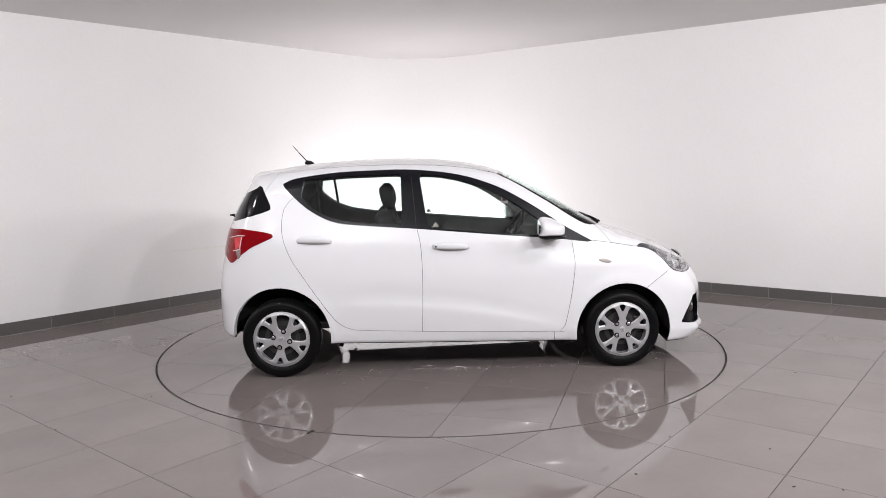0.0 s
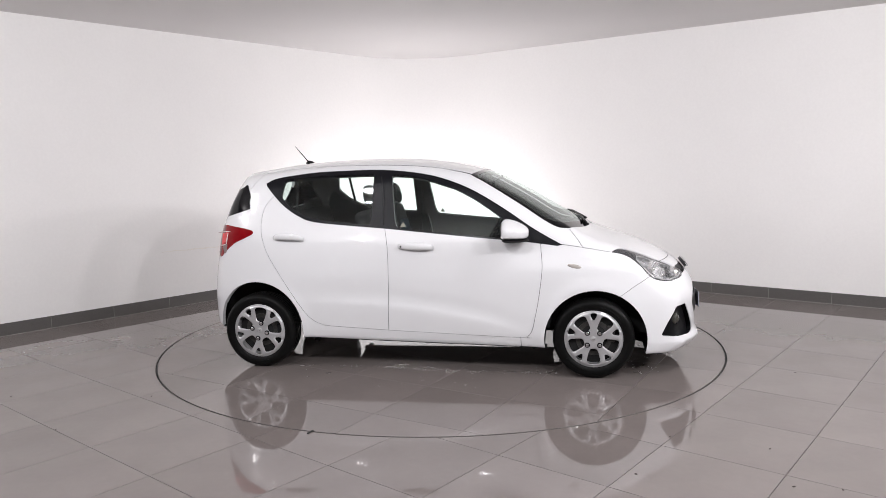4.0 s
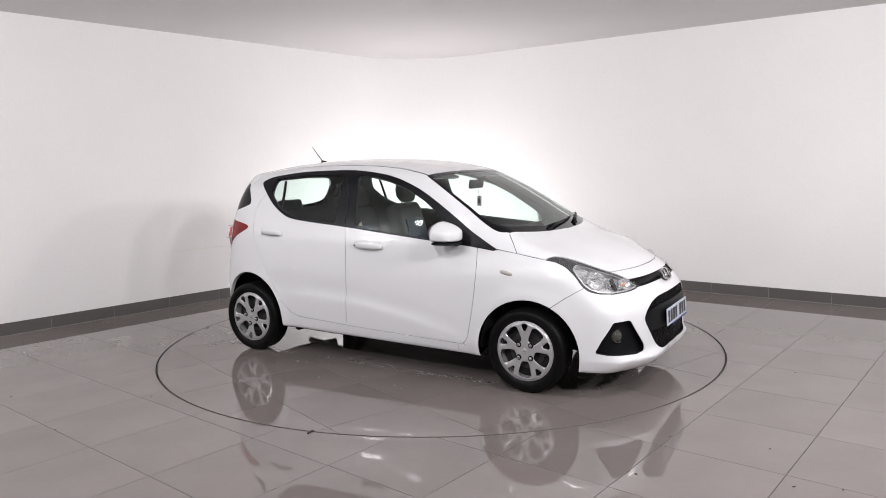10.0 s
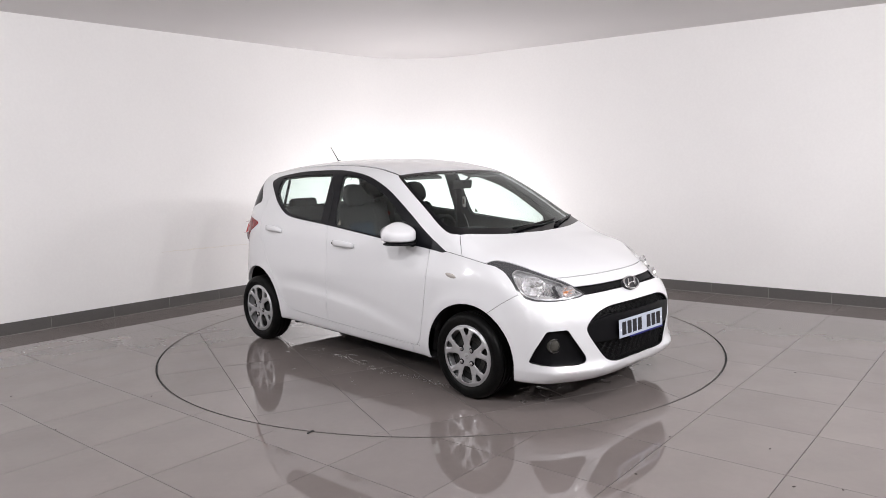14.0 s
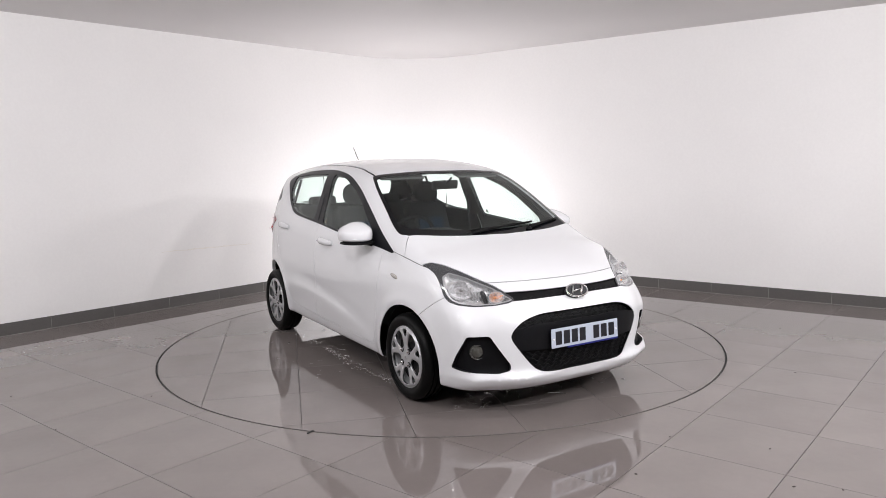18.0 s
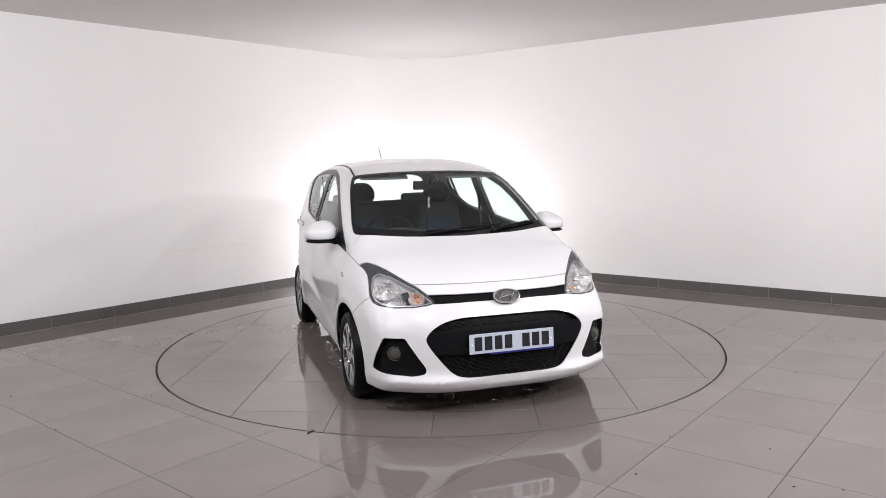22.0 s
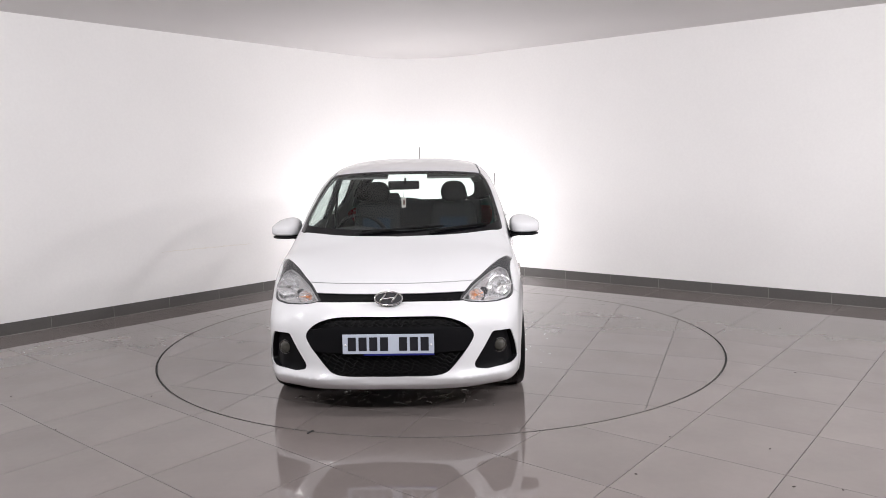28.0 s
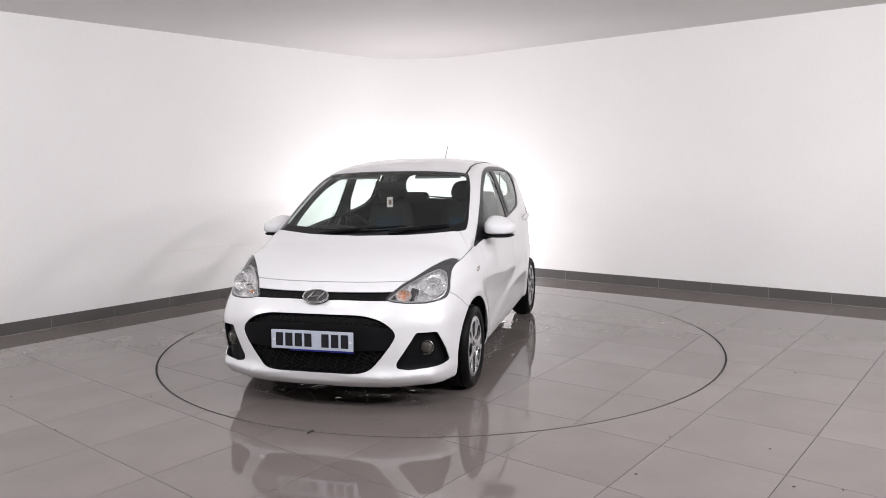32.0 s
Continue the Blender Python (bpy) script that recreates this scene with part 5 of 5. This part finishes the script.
# black moulding in the roof ditches
for s in (-1, 1):
    run = [settle(np.array([[x, s * -y, 1.42]]))[0] for x, y in DITCH[::2]]
    part("roof_moulding", tube([Vector(q) - Vector((0, 0, 0.0105)) for q in run], 0.0085, 6), BLACK, car, "black roof moulding", True)


# ---- wheels ----
def wheel_cover():
    bm = bmesh.new()
    rings, segs = [0.0] + list(np.linspace(0.012, 0.193, 24)), 90
    mid = bm.verts.new((0, 0, 0))
    last = None
    for r in rings[1:]:
        row = [bm.verts.new((r * math.cos(2 * math.pi * i / segs), r * math.sin(2 * math.pi * i / segs), 0)) for i in range(segs)]
        for i in range(segs):
            j = (i + 1) % segs
            bm.faces.new((mid, row[i], row[j]) if last is None else (last[i], row[i], row[j], last[j]))
        last = row
    bm.normal_update()
    holes = []
    for k in range(5):
        a = radians(-90 + 72 * k)
        c, d = math.cos(a), math.sin(a)
        big = [(0.066, -0.014), (0.074, -0.026), (0.104, -0.036), (0.146, -0.045), (0.163, -0.040), (0.170, -0.020), (0.171, 0), (0.170, 0.020), (0.163, 0.040), (0.146, 0.045), (0.104, 0.036), (0.074, 0.026),
               (0.066, 0.014)]
        holes.append([(r * c - t * d, r * d + t * c) for r, t in rounded(big, 1)])
        a += radians(36)
        c, d = math.cos(a), math.sin(a)
        small = [(0.120, 0), (0.160, -0.022), (0.174, -0.020), (0.177, 0), (0.174, 0.020), (0.160, 0.022)]
        holes.append([(r * c - t * d, r * d + t * c) for r, t in rounded(small, 1)])
    for h in holes:
        cut(bm, h, TOP_VIEW, anywhere)
    bm.verts.index_update()
    co = np.array([v.co[:] for v in bm.verts])
    faces = [[v.index for v in f.verts] for f in bm.faces]
    cen = np.array([f.calc_center_median()[:] for f in bm.faces])
    bm.free()
    drop = np.zeros(len(faces), bool)
    for h in holes:
        drop |= within(cen[:, 0], cen[:, 1], h)
    faces = [f for f, d in zip(faces, drop) if not d]
    r = np.hypot(co[:, 0], co[:, 1])
    bowl = smooth_curve([(0, 0.003), (0.05, 0.003), (0.08, 0.004), (0.12, 0.006), (0.165, 0.008), (0.182, 0.004), (0.193, -0.010)])
    # the spokes are crowned: they fall away towards the openings
    away = np.full(len(co), 1.0)
    for h in holes:
        for a, b in zip(h, h[1:] + h[:1]):
            a, way = np.array(a), np.array(b) - np.array(a)
            k = np.clip(((co[:, :2] - a) @ way) / (way @ way), 0, 1)
            away = np.minimum(away, np.hypot(*(co[:, :2] - a - k[:, None] * way).T))
    fall = np.clip(1 - away / 0.007, 0, 1) ** 2
    co[:, 2] = bowl(r) - 0.004 * fall
    nor = np.zeros_like(co)
    for f in faces:
        n = np.cross(co[f[1]] - co[f[0]], co[f[2]] - co[f[0]])
        for k in f:
            nor[k] += n
    nor[np.linalg.norm(nor, axis=1) < 1e-12] = (0, 0, 1)
    nor /= np.linalg.norm(nor, axis=1, keepdims=True)
    return shell("wheel_cover", co, nor, faces, 0.016, [SILVER] * 3)


def build_wheel():
    wheel = new("wheel")
    wheel.parent = car
    wheel["label"] = "silver five-spoke wheel with a black tyre"
    tyre = [(0.186, 0.062), (0.192, 0.070), (0.205, 0.078), (0.235, 0.087), (0.255, 0.086), (0.272, 0.077), (0.281, 0.066), (0.2865, 0.052)]
    for y in (0.033, 0.0, -0.033):
        tyre += [(0.2885, y + 0.012), (0.2885, y + 0.005), (0.281, y + 0.004), (0.281, y - 0.004), (0.2885, y - 0.005), (0.2885, y - 0.012)]
    tyre += [(r, -h) for r, h in tyre[7::-1]]
    tyre = [(0.186 + (r - 0.186) * 0.835, h) for r, h in tyre]
    part("tyre", lathe(tyre, 72), RUBBER, wheel, "black rubber tyre", True).data.set_sharp_from_angle(angle=radians(50))
    for a in (40, 220):
        marks = bmesh.new()
        for k in range(8):
            b = radians(a + k * 5.0)
            box((0.008, 0.0205, 0.0016), pose(0.2245 * math.cos(b), 0.2245 * math.sin(b), 0.0868, 0, 12, math.degrees(b)), bm=marks)
        part("sidewall_mark", marks, RUBBER, wheel)
    part("rim", lathe([(0.187, 0.066), (0.194, 0.070), (0.194, 0.074), (0.183, 0.072), (0.176, 0.045), (0.170, 0.0), (0.170, -0.06)], 60), SILVER, wheel, "silver rim lip", True)
    part("steel_wheel", lathe([(0.172, 0.02), (0.14, 0.028), (0.10, 0.030), (0.075, 0.045), (0.03, 0.045), (0.0005, 0.045)], 40), UNDER, wheel, "black steel wheel", True)
    part("brake_disc", lathe([(0.12, 0.031), (0.12, 0.036), (0.085, 0.036)], 40), DULL_METAL, wheel, "dull metal brake disc")
    caliper = box((0.05, 0.11, 0.02), pose(0.115, 0.03, 0.037), 0.006)
    part("caliper", caliper, DULL_METAL, wheel, "dull metal caliper")
    cover = part("wheel_cover", wheel_cover(), None, wheel, "silver wheel cover with five split spokes")
    cover.location.z = 0.074
    for k in range(4):
        a = radians(45 + 90 * k)
        m = pose(0.058 * math.cos(a), 0.058 * math.sin(a), 0.0725)
        nut = part("wheel_nut", lathe([(0.0115, 0.0), (0.0115, 0.010), (0.0095, 0.015), (0.0055, 0.018), (0.0005, 0.0185)], 14, m), CHROME, wheel, "chrome wheel nut", True)
        part("washer", lathe([(0.0185, 0.0), (0.018, 0.0062), (0.012, 0.0066), (0.011, 0.0062)], 18, m), SATIN, nut, "black washer", True)
    part("centre_cap", lathe([(0.020, 0.0768), (0.019, 0.0778), (0.0005, 0.078)], 24), SILVER, wheel, "silver centre cap", True)
    mark = box((0.009, 0.003, 0.001), pose(0.004, 0.0, 0.0786, 0, 0, 60), bm=box((0.026, 0.0035, 0.001), pose(0, 0, 0.0784, 0, 0, 20)))
    part("centre_mark", mark, CHROME, wheel, "plain bright mark")
    return wheel


first_wheel = build_wheel()
WHEEL_Y = 0.724


def wheel_pose(x, s, spin):
    # its face (local z) looks outwards; spin turns it about its axle
    side = pose(x, s * WHEEL_Y, 0.2715, -s * 90 if s > 0 else 90, 0, 0)
    return side @ pose(0, 0, 0, 0, 0, spin)


first_wheel.matrix_basis = wheel_pose(FRONT_AXLE, -1, 0)
copy_thing(first_wheel, wheel_pose(REAR_AXLE, -1, 30))
copy_thing(first_wheel, wheel_pose(FRONT_AXLE, 1, 15))
copy_thing(first_wheel, wheel_pose(REAR_AXLE, 1, 48))


def arch_liner(x, z, r, s):
    bm = bmesh.new()
    rows = []
    for k in (0, 1):
        row = []
        for a in np.linspace(-0.05, math.pi + 0.05, 32):
            px, pz = x + (r + 0.012) * math.cos(a), z + (r + 0.012) * math.sin(a)
            y = 0.45 if k else min(float(half_width(np.array(px), np.array(pz))) - 0.035, 0.755 if px > -1.4 else 0.60)
            row.append(bm.verts.new((px, s * y, pz)))
        rows.append(row)
    for i in range(31):
        bm.faces.new((rows[0][i], rows[0][i + 1], rows[1][i + 1], rows[1][i]))
    bm.faces.new(rows[1])
    part("arch_liner", bm, UNDER, car, "black wheel arch liner", True)


for s in (-1, 1):
    arch_liner(1.205, 0.262, 0.34, s)
    arch_liner(-1.197, 0.283, 0.346, s)
    flap = box((0.030, 0.10, 0.045), pose(-0.79, s * 0.66, 0.208, 0, 10, 0), 0.004)
    part("mud_flap", flap, BLACK, car, "black flap behind the sill")
    part("splash_panel", box((0.07, 0.46, 0.13), pose(0.80, s * 0.46, 0.232, 0, -12, 0), 0.01), UNDER, car, "black panel behind the front wheel")
    run = settle(np.array([[x, s * 0.76, z] for x, z in ((-0.247, 1.04), (-0.254, 1.15), (-0.262, 1.27), (-0.272, 1.405))]))
    part("pillar_seam", tube([Vector(q) for q in run], 0.0028, 6), INNER, car, "dark seam between the doors", True)
back = [Vector(settle(np.array([[-1.62, y, z]]))[0]) for y, z in ((0.0, 1.05), (-0.10, 1.085), (-0.36, 1.115))]
rear_wiper = part("rear_wiper", tube([q + Vector((-0.022, 0, 0.012)) for q in back], [0.013, 0.010, 0.006], 8), BLACK, car, "black tailgate wiper", True)
part("pivot_cap", lathe([(0.024, 0), (0.022, 0.016), (0.012, 0.028), (0.0005, 0.03)], 14, look(back[0], back[0] + Vector((1, 0, -0.3)))), BLACK, rear_wiper, smooth=True)
# floor pan, axles and exhaust seen under the sills
part("rear_axle", tube([(-1.19, -0.6, 0.27), (-1.15, -0.3, 0.25), (-1.15, 0.3, 0.25), (-1.19, 0.6, 0.27)], 0.035, 10), UNDER, car, "black rear axle beam", True)
part("exhaust", tube([(0.9, 0.1, 0.235), (0.2, 0.12, 0.235), (-0.9, 0.15, 0.24), (-1.3, 0.3, 0.23), (-1.66, 0.42, 0.24)], 0.028, 10), DULL_METAL, car, "dull metal exhaust pipe", True)
part("front_lip", tube([front_at(y, 0.176, -0.027) for y in np.linspace(-0.68, 0.68, 31)], 0.020, 8), BLACK, car, "black lip under the bumper", True)
# ---- inside the car ----
def cushion(size, m, bevel, mat, name, parent, label=""):
    return part(name, box(size, m, bevel, 4), mat, parent, label, True)


def front_seat(s):
    seat = part("front_seat", box((0.50, 0.48, 0.16), pose(-0.12, s * 0.335, 0.50, 0, -8, 0), 0.06, 4), CLOTH, car, "dark cloth front seat", True)
    back = bmesh.new()
    box((0.14, 0.46, 0.62), pose(-0.40, s * 0.335, 0.82, 0, -16, 0), 0.06, 4, back)
    for v in back.verts:
        k = max(0.0, (v.co.z - 0.75) / 0.36)
        v.co.y = s * 0.335 + (v.co.y - s * 0.335) * (1 - 0.22 * k * k)
    part("backrest", back, CLOTH, seat, "dark cloth backrest", True)
    part("back_panel", box((0.02, 0.24, 0.34), pose(-0.325, s * 0.335, 0.83, 0, -16, 0), 0.01, 3), BLUE_CLOTH, seat, "blue cloth panel", True)
    rest = bmesh.new()
    bmesh.ops.create_uvsphere(rest, u_segments=24, v_segments=16, radius=1)
    for v in rest.verts:
        x, y, z = v.co
        p = 0.72
        x, y, z = (math.copysign(abs(q) ** p, q) for q in (x, y, z))
        wide = 0.112 * (1 - 0.16 * max(0, z))
        v.co = (-0.45 + x * 0.052 - 0.02 * z, s * 0.335 + y * wide, 1.215 + z * 0.088)
    part("headrest", rest, CLOTH, seat, "dark rounded headrest", True)
    for y in (-0.06, 0.06):
        part("headrest_post", tube([(-0.455, s * 0.335 + y, 1.05), (-0.45, s * 0.335 + y, 1.14)], 0.006, 8), CHROME, seat, "chrome headrest post", True)


front_seat(-1)
front_seat(1)
bench = part("rear_seat", box((0.46, 1.20, 0.16), pose(-0.86, 0, 0.52, 0, -6, 0), 0.06, 4), CLOTH, car, "dark cloth rear bench", True)
part("backrest", box((0.13, 1.18, 0.56), pose(-1.10, 0, 0.83, 0, -14, 0), 0.05, 4), CLOTH, bench, "dark cloth rear backrest", True)
for y in (-0.33, 0.33):
    part("headrest", box((0.09, 0.25, 0.10), pose(-1.17, y, 1.125, 0, -10, 0), 0.035, 4), CLOTH, bench, "low dark rear headrest", True)
part("parcel_shelf", box((0.36, 1.10, 0.03), pose(-1.36, 0, 1.055), 0.01), INNER, car, "dark parcel shelf")
part("cabin_floor", box((2.3, 1.30, 0.05), pose(-0.25, 0, 0.33), 0.01), INNER, car, "dark cabin floor")

dash_profile = [(1.10, 0.97), (0.98, 0.985), (0.82, 0.99), (0.70, 0.975), (0.62, 0.93), (0.60, 0.86), (0.66, 0.74), (0.72, 0.55), (1.05, 0.50)]
dash_bm = bmesh.new()
rows = []
for y in np.linspace(-0.66, 0.66, 25):
    hood = 0.035 * math.exp(-((y + 0.34) / 0.17) ** 4)
    rows.append([dash_bm.verts.new((x - 0.05 * (abs(y) / 0.66) ** 3 * (x > 0.9), y, z + (hood if 0.6 < x < 0.9 and z > 0.9 else 0))) for x, z in dash_profile])
for a, b in zip(rows, rows[1:]):
    for i in range(len(a)):
        j = (i + 1) % len(a)
        dash_bm.faces.new((a[i], a[j], b[j], b[i]))
dash_bm.faces.new(rows[0])
dash_bm.faces.new(rows[-1][::-1])
bmesh.ops.recalc_face_normals(dash_bm, faces=dash_bm.faces)
dash = part("dashboard", dash_bm, INNER, car, "dark grey moulded dashboard", True)
for y in (-0.60, 0.60):
    part("air_vent", lathe([(0.045, 0), (0.045, 0.012), (0.036, 0.014), (0.034, 0.004), (0.0005, 0.004)], 20, pose(0.625, y, 0.90, 0, -80, 0)), BLACK, dash, "round black air vent", True)
part("centre_console", box((0.5, 0.17, 0.24), pose(0.35, 0, 0.48, 0, -10, 0), 0.03, 3), INNER, car, "dark centre console", True)

wheel_m = pose(0.475, -0.345, 0.925, 0, -62, 0)
steer = part("steering_wheel", tube([wheel_m @ Vector((0.182 * math.cos(a), 0.182 * math.sin(a), 0)) for a in (2 * math.pi * i / 40 for i in range(40))], 0.015, 10, closed=True), BLACK, car,
             "black steering wheel", True)
part("boss", box((0.11, 0.14, 0.05), wheel_m @ pose(-0.01, 0, -0.02), 0.02, 3), BLACK, steer, "black wheel boss", True)
for a in (0, 180, 270):
    q = radians(a + 90)
    part("spoke", tube([wheel_m @ Vector((0.04 * math.cos(q), 0.04 * math.sin(q), -0.02)), wheel_m @ Vector((0.178 * math.cos(q), 0.178 * math.sin(q), 0))], 0.013, 8), BLACK, steer, smooth=True)
part("column", tube([wheel_m @ Vector((0, 0, -0.03)), wheel_m @ Vector((0, 0, -0.26))], 0.045, 12), BLACK, steer, "dark steering column", True)

mirror_in = part("rear_view_mirror", box((0.03, 0.235, 0.066), pose(0.44, -0.02, 1.298, 0, 8, 6), 0.014, 3), BLACK, car, "black rear-view mirror", True)
part("stalk", tube([(0.455, -0.01, 1.31), (0.50, -0.005, 1.345), (0.505, 0, 1.35)], 0.008, 8), BLACK, mirror_in, smooth=True)
part("mirror_glass", box((0.004, 0.215, 0.05), pose(0.424, -0.02, 1.298, 0, 8, 6), 0.001, 1), CHROME, mirror_in, "mirror glass")
for s in (-1, 1):
    part("sun_visor", box((0.14, 0.36, 0.018), pose(0.30, s * 0.33, 1.372, 0, 18, 0), 0.007, 2), HEADLINER, car, "pale folded sun visor", True)
    # belts and inner pillar trims
    part("seat_belt", tube([(-0.27, s * 0.655, 1.22), (-0.29, s * 0.68, 1.0), (-0.30, s * 0.70, 0.62)], 0.012, 6), INNER, car, "dark seat belt", True)
    part("quarter_bar", tube([Vector(settle(np.array([[-0.93, s * 0.7, 1.375]]))[0]) - Vector((0, s * 0.018, 0)), Vector(settle(np.array([[-0.905, s * 0.75, 1.11]]))[0]) - Vector((0, s * 0.018, 0))], 0.011, 8),
         BLACK, car, "black upright bar in the rear side window", True)

# warning triangle sticker in the corner of the front side windows
for s in (-1, 1):
    q = np.array([settle(np.array([[x, s * 0.77, z]]))[0] for x, z in ((-0.132, 1.030), (-0.088, 1.028), (-0.110, 1.068))])
    n, _ = slope_of(q)
    bm = bmesh.new()
    v = [bm.verts.new(p) for p in q - n * 0.0045]
    bm.faces.new(v)
    part("sticker", bm, material("pale_sticker", (0.22, 0.21, 0.17), 0.6), car, "small pale triangular sticker")

# a small card that hangs from the mirror by a thread
tag_thing = new("hanging_tag")
tag_part = part("card", box((0.056, 0.005, 0.076), pose(0.466, -0.022, 1.17, 0, 0, -28), 0.001, 1), TAG, tag_thing, "pale printed card")
part("print", box((0.030, 0.0066, 0.038), pose(0.466, -0.022, 1.170, 0, 0, -28)), TAG_DARK, tag_thing, "dark square print")
part("thread", tube([(0.466, -0.022, 1.208), (0.45, -0.02, 1.268)], 0.0015, 5), INNER, tag_thing, "thin dark thread")
tagged(tag_thing, "small pale card hanging on a thread from the mirror", "air freshener")


# beads of wash water on the side windows
def glass_drops(name, index, count, x0, x1, seed):
    rng = np.random.default_rng(seed)
    for k, s in enumerate((-1, 1)):
        pane = [o for o in car.children if o.name.split(".")[0] == name][k]
        xs, zs = rng.uniform(x0, x1, count), rng.uniform(0.98, 1.37, count)
        outline = FRONT_PANE if name == "front_window" else REAR_PANE
        ok = within(xs, zs, outline)
        # thicker towards the edges of the pane
        inner = within((xs - index[0]) / 0.80 + index[0], (zs - index[1]) / 0.80 + index[1], outline)
        ok &= (~inner) | (rng.random(count) < 0.06)
        xs, zs = xs[ok], zs[ok]
        p = settle(np.stack([xs, -half_width(xs, zs), zs], 1))
        n, _ = slope_of(p)
        p = p - n * 0.006
        verts, faces = [], []
        for q, nv in zip(p, n):
            r = rng.uniform(0.0009, 0.0026)
            u = np.array((1.0, 0, 0))
            v = np.cross(nv, u)
            b = len(verts)
            for i in range(6):
                a = math.pi * i / 3
                verts.append((q + u * r * math.cos(a) + v * r * 1.3 * math.sin(a)) * np.array((1, -s, 1)))
            verts.append((q + nv * r * 0.8) * np.array((1, -s, 1)))
            faces += [(b + i, b + (i + 1) % 6, b + 6) if s < 0 else (b + (i + 1) % 6, b + i, b + 6) for i in range(6)]
        ob = part("water_beads", mesh_of("water_beads", verts, faces, BEAD), None, pane, "small water beads")
        tagged(ob, kind="stuff")


BEAD = material("water_bead", (0.8, 0.82, 0.82), 0.05, transmission=0.9, ior=1.33)
glass_drops("rear_window", (-0.68, 1.23), 1900, -1.05, -0.33, 1)
glass_drops("front_window", (0.15, 1.17), 1900, -0.22, 0.66, 2)
def motions():
    rows = [i * 1.0 for i in range(33)]
    walk(turntable, [(t, turn(t)) for t in rows])
    for ob in (car, tag_thing, water):
        walk(ob, [(t, turn(t) @ pose(0.0445, -0.22, 0)) for t in rows])


last_tiles()
motions()
